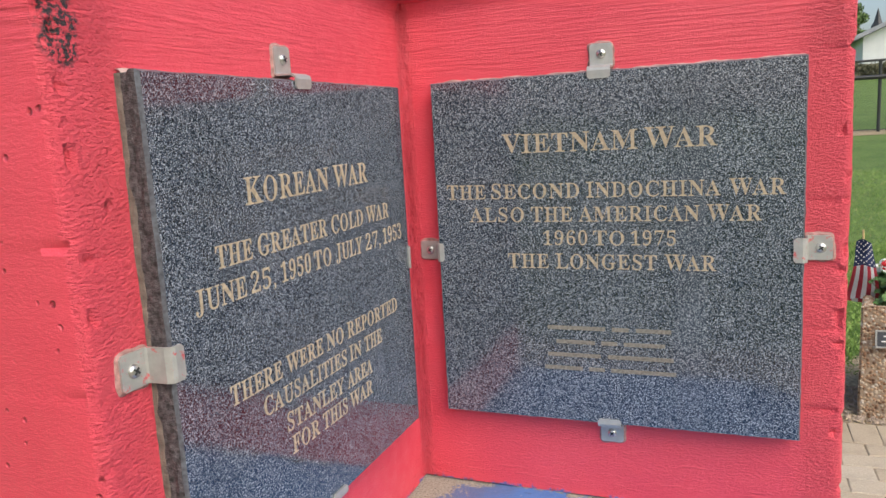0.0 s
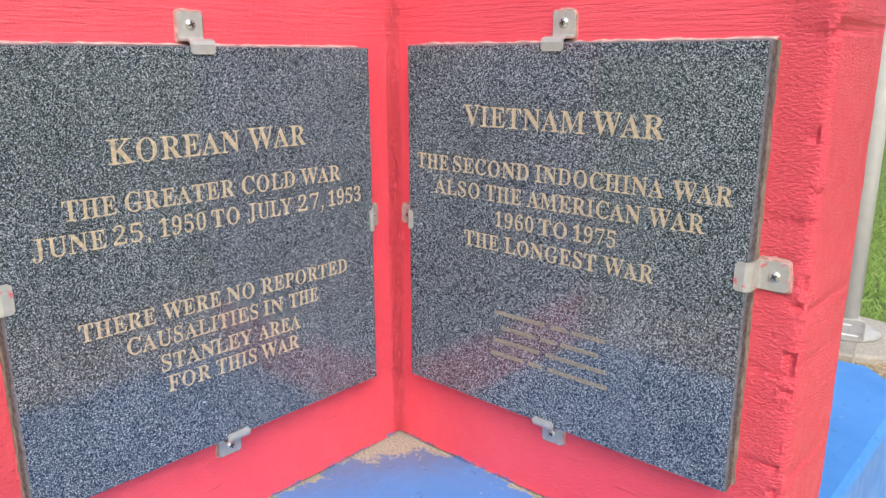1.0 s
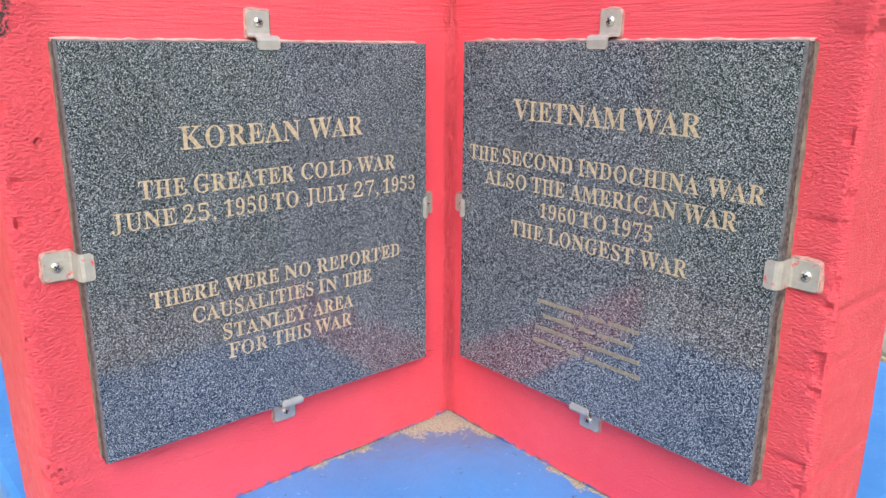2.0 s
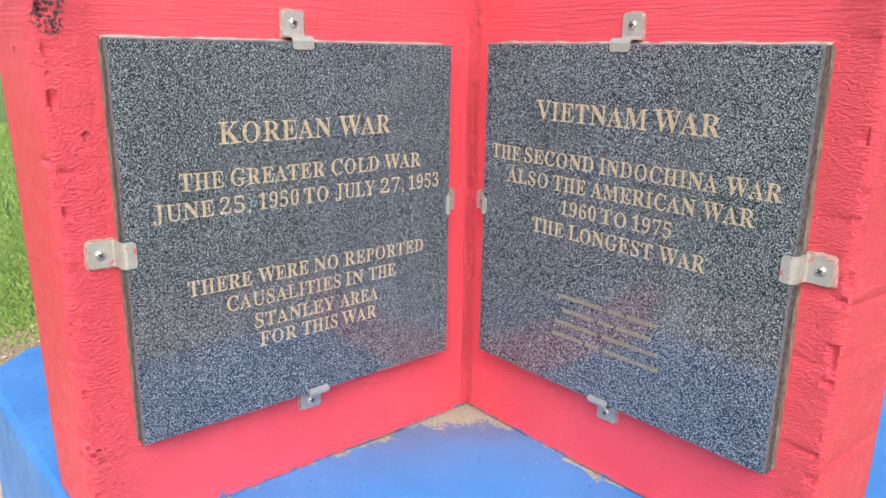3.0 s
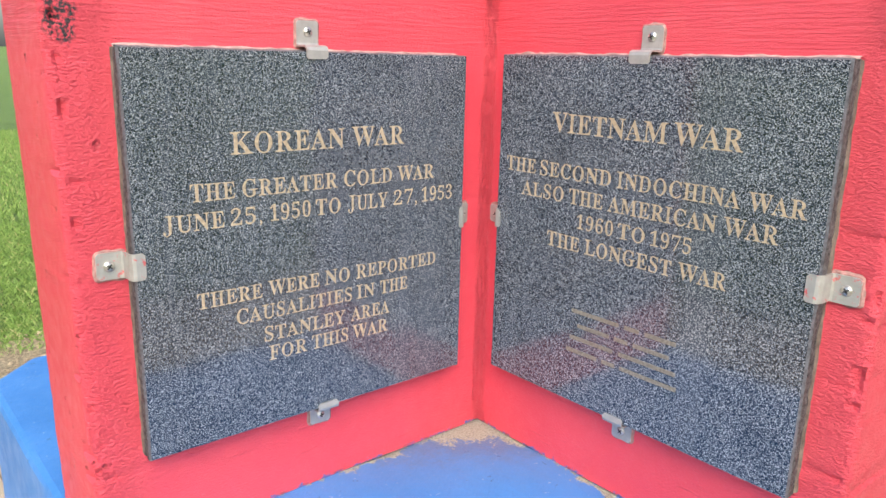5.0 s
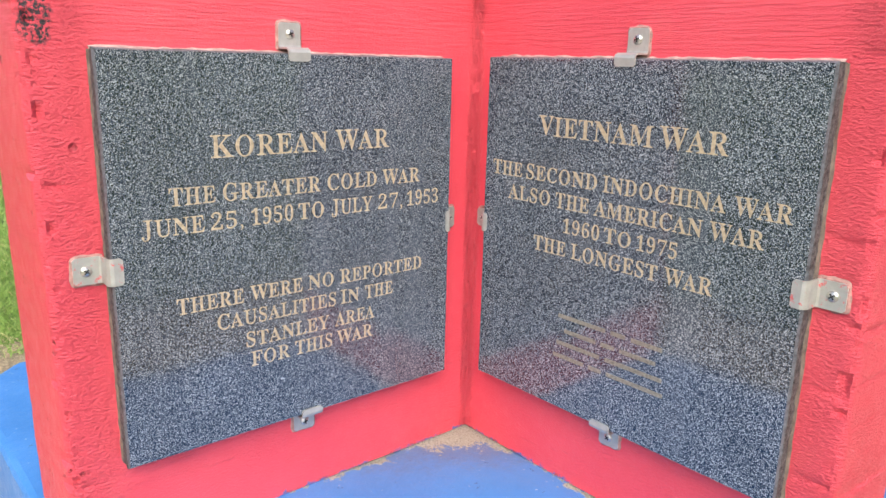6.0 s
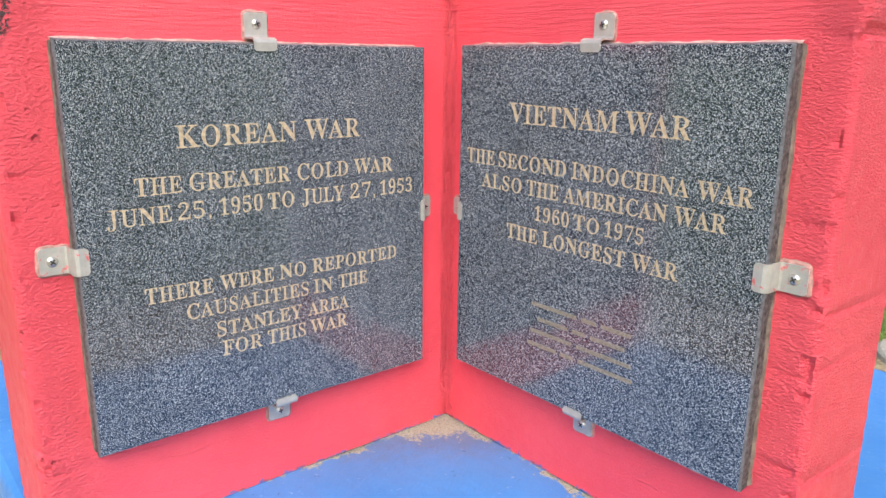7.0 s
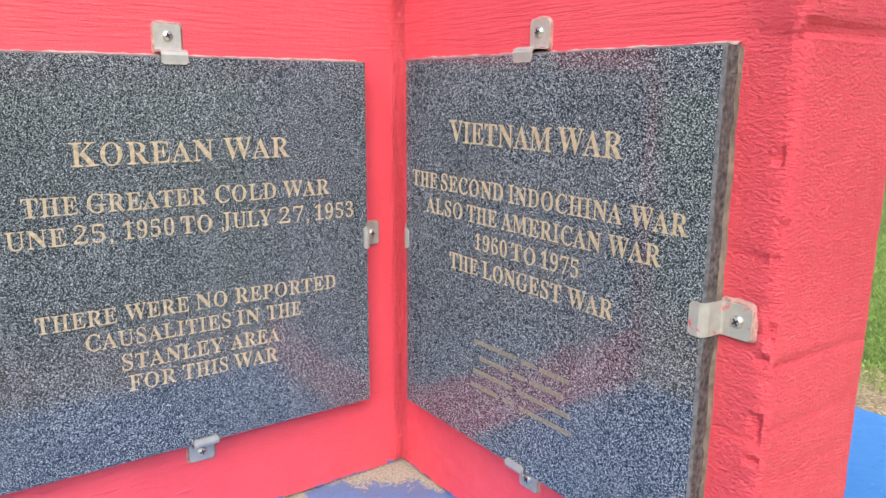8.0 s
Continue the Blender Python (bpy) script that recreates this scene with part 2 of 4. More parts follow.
def make_aggregate():
    k = Mat("exposed_aggregate_concrete", 0.8, spec=0.3)
    v = k.n.new("ShaderNodeTexVoronoi")
    v.inputs["Scale"].default_value = 75
    k.l.new(k.mapped(), v.inputs["Vector"])
    s = k.n.new("ShaderNodeSeparateColor")
    k.l.new(v.outputs["Color"], s.inputs[0])
    stones = k.ramp(s.outputs[0], [(0.0, (0.14, 0.075, 0.045)), (0.3, (0.33, 0.19, 0.11)), (0.6, (0.45, 0.31, 0.19)), (0.85, (0.55, 0.45, 0.33)), (1.0, (0.62, 0.56, 0.47))])
    k.color(k.mix(k.ramp(v.outputs["Distance"], [(0.45, 0.0), (0.62, 0.8)]), stones, (0.30, 0.23, 0.16)))
    k.bump(k.ramp(v.outputs["Distance"], [(0.0, 1.0), (0.6, 0.0)]), 0.006, 1.0)
    return k.m


RED, BLUE, GRANITE, STEEL, SMEARED = make_red(), make_blue(), make_granite(), make_metal(), make_painted_metal()
GRASS, BLADE, PAVER, AGGREGATE = make_grass(), make_blade(), make_paver(), make_aggregate()
CHIPPED = simple("rough_granite_edge", (0.075, 0.072, 0.075), 0.8, var=0.85, scale=130, bump=0.004)
HONED = simple("honed_granite_arris", (0.090, 0.098, 0.115), 0.4, var=0.55, scale=140)
GOLD = simple("gold_lettering_paint", (0.37, 0.295, 0.20), 0.6, var=0.32, scale=160)
GOLD_WORN = simple("worn_gold_lettering_paint", (0.20, 0.18, 0.145), 0.5, var=0.5, scale=220)
PALE_SEALANT = simple("pale_pinkish_sealant", (0.40, 0.29, 0.26), 0.75, var=0.4, scale=70, bump=0.002)
SEALANT = simple("weathered_grey_sealant", (0.14, 0.115, 0.095), 0.75, var=0.45, scale=60, bump=0.002)
FILLER = simple("pinkish_grey_filler", (0.36, 0.20, 0.18), 0.75, var=0.45, scale=120, bump=0.001)
SCREW = simple("bright_screw_steel", (0.62, 0.61, 0.58), 0.28, 0.95, var=0.1, scale=200)
SLOT = simple("screw_recess_shadowed_steel", (0.05, 0.05, 0.05), 0.7, 0.3)
MULCH = simple("dry_mulch_and_soil", (0.40, 0.32, 0.20), 0.95, var=0.5, scale=50, bump=0.02)
CHIP = simple("mulch_chip", (0.42, 0.33, 0.21), 0.9, var=0.5, scale=9)
PEBBLE = simple("grey_pink_pebble", (0.34, 0.265, 0.20), 0.8, var=0.5, scale=6)
SAND = simple("joint_sand", (0.27, 0.22, 0.155), 0.95, var=0.4, scale=80)
CONCRETE = simple("pale_concrete", (0.34, 0.315, 0.27), 0.9, var=0.2, scale=60, bump=0.002)
POLE = simple("white_pole_paint", (0.60, 0.61, 0.60), 0.35, var=0.06, scale=20)
# the pole's white, darkened on the collar to offset the bright light there
COLLAR = simple("toned_down_white_collar", (0.34, 0.345, 0.33), 0.5, var=0.12, scale=25)
BLACK = simple("black_sign_face", (0.05, 0.055, 0.065), 0.35, var=0.2)
SIGNGREY = simple("grey_sign_face", (0.36, 0.37, 0.38), 0.4, 0.3, var=0.15)
WHITE = simple("white_paint", (0.78, 0.78, 0.76), 0.5, var=0.05)
ROOF = simple("grey_roof_shingles", (0.30, 0.31, 0.34), 0.85, var=0.15, scale=4)
SIDING = simple("pale_siding", (0.66, 0.67, 0.68), 0.6, var=0.06, scale=3)
IRON = simple("black_coated_steel", (0.025, 0.027, 0.028), 0.5, var=0.2)
BARK = simple("bark", (0.13, 0.10, 0.07), 0.95, var=0.4, scale=20, bump=0.02)
LEAF = simple("foliage", (0.12, 0.19, 0.06), 0.7, var=0.5, scale=3)
HEDGE = simple("brownish_hedge_foliage", (0.15, 0.14, 0.075), 0.8, var=0.5, scale=2)
FIR = simple("dark_fir_foliage", (0.022, 0.045, 0.025), 0.8, var=0.5, scale=3)
PLANTLEAF = simple("geranium_leaf", (0.085, 0.17, 0.04), 0.6, var=0.45, scale=40)
PETAL = simple("red_petal", (0.72, 0.025, 0.03), 0.55, var=0.3, scale=60)
PETAL_WHITE = simple("white_petal", (0.80, 0.80, 0.76), 0.55, var=0.1)
WOOD = simple("pale_wood_stick", (0.55, 0.40, 0.19), 0.6, var=0.2, scale=60)
FLAG_RED = simple("red_cloth", (0.50, 0.05, 0.07), 0.85, var=0.15)
FLAG_WHITE = simple("white_cloth", (0.76, 0.75, 0.73), 0.85, var=0.08)
FLAG_BLUE = simple("navy_cloth", (0.03, 0.05, 0.13), 0.85, var=0.2)


# ---------------- mesh helpers ----------------
def part(name, bm, material, parent=None, label="", smooth=False, sharp=0):
    """Links a bmesh as one mesh object, under a thing or a part if one is given."""
    me = bpy.data.meshes.new(name)
    bm.normal_update()
    bm.to_mesh(me)
    bm.free()
    for m in material if isinstance(material, (list, tuple)) else (material,):
        me.materials.append(m)
    if smooth:
        for p in me.polygons:
            p.use_smooth = True
    if sharp:
        me.set_sharp_from_angle(angle=radians(sharp))
    ob = new(name, me)
    if parent is not None:
        ob.parent = parent
    if label:
        ob["label"] = label
    return ob


def thing(name, label, category, group="", m=None):
    ob = new(name)
    ob.empty_display_size = 0.05
    if m is not None:
        ob.matrix_world = m
    return tagged(ob, label, category, group)


def box(bm, lo, hi, mat=0):
    """Adds a box between two corners; returns its vertices."""
    vs = [bm.verts.new((x, y, z)) for x in (lo[0], hi[0]) for y in (lo[1], hi[1]) for z in (lo[2], hi[2])]
    for a, b, c, d in ((0, 1, 3, 2), (4, 6, 7, 5), (0, 4, 5, 1), (2, 3, 7, 6), (0, 2, 6, 4), (1, 5, 7, 3)):
        bm.faces.new((vs[a], vs[b], vs[c], vs[d])).material_index = mat
    return vs


def soft_box(lo, hi, r, seg=2):
    bm = bmesh.new()
    box(bm, lo, hi)
    bmesh.ops.bevel(bm, geom=bm.edges[:], offset=r, segments=seg, affect="EDGES", profile=0.5)
    return bm


def tube(bm, a, b, r0, r1=None, n=12, caps=True, mat=0):
    """Adds a tapered tube from a to b."""
    a, b = Vector(a), Vector(b)
    q = (b - a).to_track_quat("Z", "Y")
    rings = []
    for p, r in ((a, r0), (b, r0 if r1 is None else r1)):
        rings.append([bm.verts.new(p + q @ Vector((r * math.cos(2 * math.pi * i / n), r * math.sin(2 * math.pi * i / n), 0))) for i in range(n)])
    for i in range(n):
        bm.faces.new((rings[0][i], rings[0][(i + 1) % n], rings[1][(i + 1) % n], rings[1][i])).material_index = mat
    if caps:
        bm.faces.new(rings[0][::-1]).material_index = mat
        bm.faces.new(rings[1]).material_index = mat


def lathe(bm, profile, n=24, centre=(0, 0)):
    """Turns (radius, z) pairs round the vertical axis."""
    rings = [[bm.verts.new((centre[0] + r * math.cos(2 * math.pi * i / n), centre[1] + r * math.sin(2 * math.pi * i / n), z)) for i in range(n)] for r, z in profile]
    for lo, hi in zip(rings, rings[1:]):
        for i in range(n):
            bm.faces.new((lo[i], lo[(i + 1) % n], hi[(i + 1) % n], hi[i]))
    bm.faces.new(rings[0][::-1])
    bm.faces.new(rings[-1])


def prism(bm, outline, z0, z1):
    lo = [bm.verts.new((x, y, z0)) for x, y in outline]
    hi = [bm.verts.new((x, y, z1)) for x, y in outline]
    n = len(outline)
    for i in range(n):
        bm.faces.new((lo[i], lo[(i + 1) % n], hi[(i + 1) % n], hi[i]))
    bm.faces.new(lo[::-1])
    return bm.faces.new(hi)


def slice_up(bm, axis, lo, hi, step):
    """Cuts the mesh at even steps along one axis, so that it can be shaped."""
    n = Vector((axis == 0, axis == 1, axis == 2))
    for i in range(1, int((hi - lo) / step)):
        bmesh.ops.bisect_plane(bm, geom=bm.verts[:] + bm.edges[:] + bm.faces[:], plane_co=n * (lo + i * step), plane_no=n, dist=1e-5)


# ---------------- plan of the memorial ----------------
T, TK = 0.218, 0.235                       # wall thicknesses
XE, XW, YS, YN = 0.745, -0.945, -0.785, 0.995   # free ends of the four walls
Z0, Z1, Z2 = 0.702, 1.597, 1.625           # foot of the walls, foot and head of the bevelled top


def rise(x, y):
    """Height of the ground: level round the memorial, a gentle bank behind the lawn."""
    up = 0.075 * max(0.0, y - 5.0) if y < 16 else 0.825 + 0.10 * (y - 16)
    return min(up, 2.3)


memorial = thing("war_memorial", "cross-shaped concrete memorial painted red on a blue plinth", "memorial")


def make_walls():
    bm = bmesh.new()
    outline = [(0, YS), (0, 0), (XE, 0), (XE, T), (0, T), (0, YN), (-TK, YN), (-TK, T), (XW, T), (XW, 0), (-TK, 0), (-TK, YS)]
    outline = outline[::-1]
    prism(bm, outline, Z0, Z2)
    # bevelled top edge and rounded uprights
    inner = {(0, 0), (0, round(T, 4)), (round(-TK, 4), 0), (round(-TK, 4), round(T, 4))}
    top = [e for e in bm.edges if all(abs(v.co.z - Z2) < 1e-6 for v in e.verts)]
    bmesh.ops.bevel(bm, geom=top, offset=Z2 - Z1, segments=2, affect="EDGES", profile=0.5)
    up = [e for e in bm.edges if abs(e.verts[0].co.z - e.verts[1].co.z) > 0.5]
    ins = [e for e in up if (round(e.verts[0].co.x, 4), round(e.verts[0].co.y, 4)) in inner]
    outs = [e for e in up if e not in ins]
    bmesh.ops.bevel(bm, geom=outs, offset=0.015, segments=4, affect="EDGES", profile=0.5)
    bmesh.ops.bevel(bm, geom=[e for e in ins if e.is_valid], offset=0.007, segments=2, affect="EDGES", profile=0.5)
    slice_up(bm, 1, YS, 0.1, 0.06)
    slice_up(bm, 0, -0.1, XE, 0.06)
    for lo in (0.014, 0.024):
        for co, no in (((0, YS + lo, 0), (0, 1, 0)), ((XE - lo, 0, 0), (1, 0, 0)), ((0, -lo, 0), (0, 1, 0)), ((lo, 0, 0), (1, 0, 0))):
            bmesh.ops.bisect_plane(bm, geom=bm.verts[:] + bm.edges[:] + bm.faces[:], plane_co=co, plane_no=no, dist=1e-5)
    slice_up(bm, 2, Z0, Z2, 0.0075)
    bmesh.ops.recalc_face_normals(bm, faces=bm.faces[:])
    bm.normal_update()
    moved = []
    for v in bm.verts:
        c, nrm = v.co, v.normal
        d = 0.0014 * noise.noise(c * 9) + 0.0008 * noise.noise(c * 38) - 0.0012
        # chipped, worn arrises at the free ends
        near = min((c.xy - Vector(p)).length for p in ((0, YS), (XE, 0), (XE, T), (-TK, YS)))
        if near < 0.034:
            w = min(1.0, (1 - near / 0.034) * 2.2)
            chip = noise.noise(c * 58 + Vector((3, 1, 5))) + 0.45 * noise.noise(Vector((c.x, c.y, c.z * 11)) + Vector((1, 4, 2)))
            if min((c.xy - Vector(p)).length for p in ((0, YS), (XE, 0))) < 0.034:
                d -= w * min(0.008, max(0.0, chip - 0.28) * 0.036)
            d += 0.6 * w * (0.0010 * noise.noise(c * 60) + 0.0008 * noise.noise(c * 130))
        # lumpy filler in the inner corner
        seam = max(0.0, 1 - c.xy.length / 0.034)
        if seam:
            d += seam * (0.004 * noise.noise(Vector((c.x * 130, c.y * 130, c.z * 26))) + 0.003 * noise.noise(c * 75))
        if c.z < Z0 + 0.02 and c.z > Z0 + 0.001:
            d += 0.004 * noise.noise(c * 40)
        moved.append(c + nrm * d)
    for v, c in zip(bm.verts, moved):
        v.co = c
        if v.co.y < YS + 0.05:
            v.co.y += 0.012 * (Z2 - v.co.z)
    part("wall", bm, RED, memorial, "red painted rough concrete walls with chipped edges", smooth=True, sharp=26)


def make_plinth():
    bm = bmesh.new()
    x0, x1, y0, y1, c = XW - 0.005, XE + 0.004, YS - 0.006, YN + 0.035, 0.115
    outline = [(x0 + c, y0), (x1 - c, y0), (x1, y0 + c), (x1, y1 - c), (x1 - c, y1), (x0 + c, y1), (x0, y1 - c), (x0, y0 + c)]
    prism(bm, outline, 0.0, Z0)
    top = [e for e in bm.edges if all(abs(v.co.z - Z0) < 1e-6 for v in e.verts)]
    up = [e for e in bm.edges if abs(e.verts[0].co.z - e.verts[1].co.z) > 0.5]
    bmesh.ops.bevel(bm, geom=top + up, offset=0.016, segments=2, affect="EDGES", profile=0.5)
    slice_up(bm, 0, x0, x1, 0.05)
    slice_up(bm, 1, y0, y1, 0.05)
    slice_up(bm, 2, 0.4, Z0, 0.05)
    bm.normal_update()
    for v, d in [(v, 0.004 * noise.noise(v.co * 6) + 0.0015 * noise.noise(v.co * 30) if v.co.z > 0.01 else 0) for v in bm.verts]:
        v.co += v.normal * (d - 0.002)
    part("plinth", bm, BLUE, memorial, "blue painted concrete plinth with flaking paint", smooth=True, sharp=20)


make_walls()
make_plinth()

# ---------------- lettering ----------------
GLYPHS = {}


def serif(ch):
    """The same character in the serif capitals and figures of the built-in font's mathematical alphabet."""
    if "A" <= ch <= "Z":
        return chr(0x1D400 + ord(ch) - ord("A"))
    return chr(0x1D7CE + int(ch)) if ch.isdigit() else ch


def slim(bm, stem=0.10):
    """Draws the bold stems of a flat glyph in to a lighter weight and leaves its hairlines."""
    rim = [e for e in bm.edges if len(e.link_faces) == 1]
    inward, links = {}, {}
    for e in rim:
        a, b = e.verts
        t = (b.co - a.co).normalized()
        n = Vector((-t.y, t.x, 0))
        if n.dot(e.link_faces[0].calc_center_median() - a.co) < 0:
            n = -n
        for v, w in ((a, b), (b, a)):
            inward[v] = inward.get(v, Vector()) + n
            links.setdefault(v, []).append(w)
    ends = [(e.verts[0].co.copy(), e.verts[1].co.copy()) for e in rim]
    move = {}
    for v, n in inward.items():
        n.normalize()
        best = 9.0
        for a, b in ends:
            d, q = b - a, a - v.co
            det = n.x * -d.y + n.y * d.x
            if abs(det) < 1e-9:
                continue
            t, u = (q.x * -d.y + q.y * d.x) / det, (n.x * q.y - n.y * q.x) / det
            if t > 1e-3 and -1e-6 <= u <= 1 + 1e-6:
                best = min(best, t)
        move[v] = max(-0.010, min(0.034, (best - stem) * 0.5)) if best < 0.32 else 0.004
    for _ in range(2):
        move = {v: 0.5 * m + 0.25 * sum(move[w] for w in links[v][:2]) for v, m in move.items()}
    for v, m in move.items():
        v.co += inward[v] * m


def glyph(ch):
    """Triangles of one character and its advance, with the cap height as 1."""
    if ch in GLYPHS:
        return GLYPHS[ch]

    def shape(text):
        cu = bpy.data.curves.new("glyph", "FONT")
        cu.body, cu.size, cu.resolution_u = text, 1.0, 3
        ob = bpy.data.objects.new("glyph", cu)
        me = bpy.data.meshes.new_from_object(ob)
        bpy.data.objects.remove(ob)
        bpy.data.curves.remove(cu)
        return me

    def right(me):
        return max(v.co.x for v in me.vertices)

    stem = serif("I")
    cap = max(v.co.y for v in shape(stem).vertices)
    advance = (right(shape(stem + serif(ch) + stem)) - right(shape(stem + stem))) / cap
    bm = bmesh.new()
    bm.from_mesh(shape(serif(ch)))
    bmesh.ops.remove_doubles(bm, verts=bm.verts[:], dist=1e-6)
    bmesh.ops.scale(bm, vec=(1 / cap, 1 / cap, 1), verts=bm.verts[:])
    slim(bm)
    bmesh.ops.triangulate(bm, faces=bm.faces[:])
    tris = [[v.co.xy[:] for v in f.verts] for f in bm.faces]
    bm.free()
    GLYPHS[ch] = (tris, advance)
    return GLYPHS[ch]


def lettering(text, spans, base, cap, place, plaque, big=1.05):
    """A line of raised capitals, each word's first letter taller; spans holds the left and right end of every word. place(u, v, d) gives the point d above the face."""
    down = Vector(place(0, 0, -0.0006)) - Vector(place(0, 0, 0.0008))
    for word, left, right in zip(text.split(), spans[::2], spans[1::2]):
        pen, run = 0.0, []
        for i, ch in enumerate(word):
            tris, advance = glyph(ch)
            k = big if i == 0 and ch.isalpha() else (1.02 if ch.isdigit() else 1.0)
            run.append((tris, pen, k))
            pen += advance * k + 0.05
        xs = [at + x * k for tris, at, k in run for t in tris for x, _ in t]
        width = (right - left) / (max(xs) - min(xs))
        for tris, at, k in run:
            bm = bmesh.new()
            for t in tris:
                bm.faces.new([bm.verts.new(place(left + width * (at + x * k - min(xs)), base + cap * k * y, 0.0008)) for x, y in t])
            bmesh.ops.remove_doubles(bm, verts=bm.verts[:], dist=1e-6)
            made = bmesh.ops.extrude_edge_only(bm, edges=[e for e in bm.edges if len(e.link_faces) == 1])
            for v in made["geom"]:
                if isinstance(v, bmesh.types.BMVert):
                    v.co += down
            part("letter", bm, GOLD, plaque, "gold serif letter")


def name_bars(words, left, right, base, cap, place, plaque):
    """Bars, one for each word, in place of words that are not to be read."""
    total = sum(words) + 0.8 * (len(words) - 1)
    k, pen = (right - left) / total, left
    for w in words:
        bm = bmesh.new()
        ends = [(pen, base + cap * 0.27), (pen + w * k, base + cap * 0.27), (pen + w * k, base + cap * 0.73), (pen, base + cap * 0.73)]
        hi = [bm.verts.new(place(u, v, 0.0008)) for u, v in ends]
        lo = [bm.verts.new(place(u, v, -0.0006)) for u, v in ends]
        bm.faces.new(hi)
        for i in range(4):
            bm.faces.new((lo[i], lo[(i + 1) % 4], hi[(i + 1) % 4], hi[i]))
        part("name_bar", bm, GOLD_WORN, plaque, "faint gold bar")
        pen += (w + 0.8) * k


# ---------------- the two plaques ----------------
D = 0.031                                   # front of the slabs above the wall


def slab(u0, u1, v0, v1, place, seed):
    """A slab with a polished face and rough, pitched edges."""
    bm = bmesh.new()
    n = 44
    rim = []
    for (ua, va), (ub, vb) in (((u0, v0), (u1, v0)), ((u1, v0), (u1, v1)), ((u1, v1), (u0, v1)), ((u0, v1), (u0, v0))):
        for i in range(n):
            rim.append((ua + (ub - ua) * i / n, va + (vb - va) * i / n))
    cu, cv = (u0 + u1) / 2, (v0 + v1) / 2
    rings = []
    for depth, out, rag in ((D, 0.0, 0.0006), (D - 0.005, 0.0022, 0.0010), (D - 0.011, 0.0022, 0.0022), (D - 0.018, 0.0012, 0.0026), (0.002, 0.001, 0.0018)):
        ring = []
        for u, v in rim:
            k = rag * (noise.noise(Vector((u * 45 + seed, v * 45, depth * 300))) + 0.6 * noise.noise(Vector((u * 120, v * 120 + seed, depth * 90))))
            du = (out + k) * (1 if u > cu else -1) if abs(u - u0) < 1e-6 or abs(u - u1) < 1e-6 else 0
            dv = (out + k) * (1 if v > cv else -1) if abs(v - v0) < 1e-6 or abs(v - v1) < 1e-6 else 0
            ring.append(bm.verts.new(place(u + du, v + dv, depth - D)))
        rings.append(ring)
    bm.faces.new(rings[0])
    m = len(rim)
    for a, b in zip(rings, rings[1:]):
        for i in range(m):
            f = bm.faces.new((a[i], b[i], b[(i + 1) % m], a[(i + 1) % m]))
            f.material_index = 2 if a is rings[0] else 1
    bmesh.ops.recalc_face_normals(bm, faces=bm.faces[:])
    return bm


def sealant(u0, u1, v0, v1, place, seed):
    """An uneven bead of filler between slab and wall, thickest along the top."""
    bm = bmesh.new()
    n = 60
    for (ua, va), (ub, vb), w in (((u0, v0), (u1, v0), 0.0008), ((u1, v0), (u1, v1), 0.0022), ((u1, v1), (u0, v1), 0.0040), ((u0, v1), (u0, v0), 0.0018)):
        t = Vector((ub - ua, vb - va)).normalized()
        o = Vector((t.y, -t.x))
        rows = []
        for i in range(n + 1):
            p = Vector((ua, va)).lerp(Vector((ub, vb)), i / n)
            ww = w * (1 + 0.35 * noise.noise(Vector((p.x * 30 + seed, p.y * 30, 2))) + 0.5 * noise.noise(Vector((p.x * 110, p.y * 110, seed))))
            rows.append([bm.verts.new(place(*(p + o * a), b - D)) for a, b in ((-0.002, 0.007), (ww * 0.5, 0.0055), (ww, 0.003), (ww * 1.4, -0.002))])
        for a, b in zip(rows, rows[1:]):
            for j in range(3):
                bm.faces.new((a[j], a[j + 1], b[j + 1], b[j])).material_index = int(va == vb == v1)
    bmesh.ops.recalc_face_normals(bm, faces=bm.faces[:])
    return bm


def on_v(u, v, d=0.0):
    """A point on the face of the Vietnam plaque, d above it."""
    return (u, -D - d, v)


def on_k(u, v, d=0.0):
    """A point on the face of the Korea plaque."""
    return (D + d, u, v)


K_BOX, V_BOX = (-0.699, -0.0895, 0.864, 1.4655), (0.068, 0.675, 0.862, 1.470)


def make_plaque(place, b, lines, names, label, seed):
    p = thing("plaque", label, "plaque", "memorial plaques")
    part("slab", slab(*b, place, seed), (GRANITE, CHIPPED, HONED), p)
    part("sealant_bead", sealant(*b, place, seed), (SEALANT, PALE_SEALANT), p, "weathered grey sealant bead", smooth=True)
    for text, spans, base, cap in lines:
        lettering(text, spans, base, cap, place, p)
    for words, left, right, base, cap in names:
        name_bars(words, left, right, base, cap, place, p)


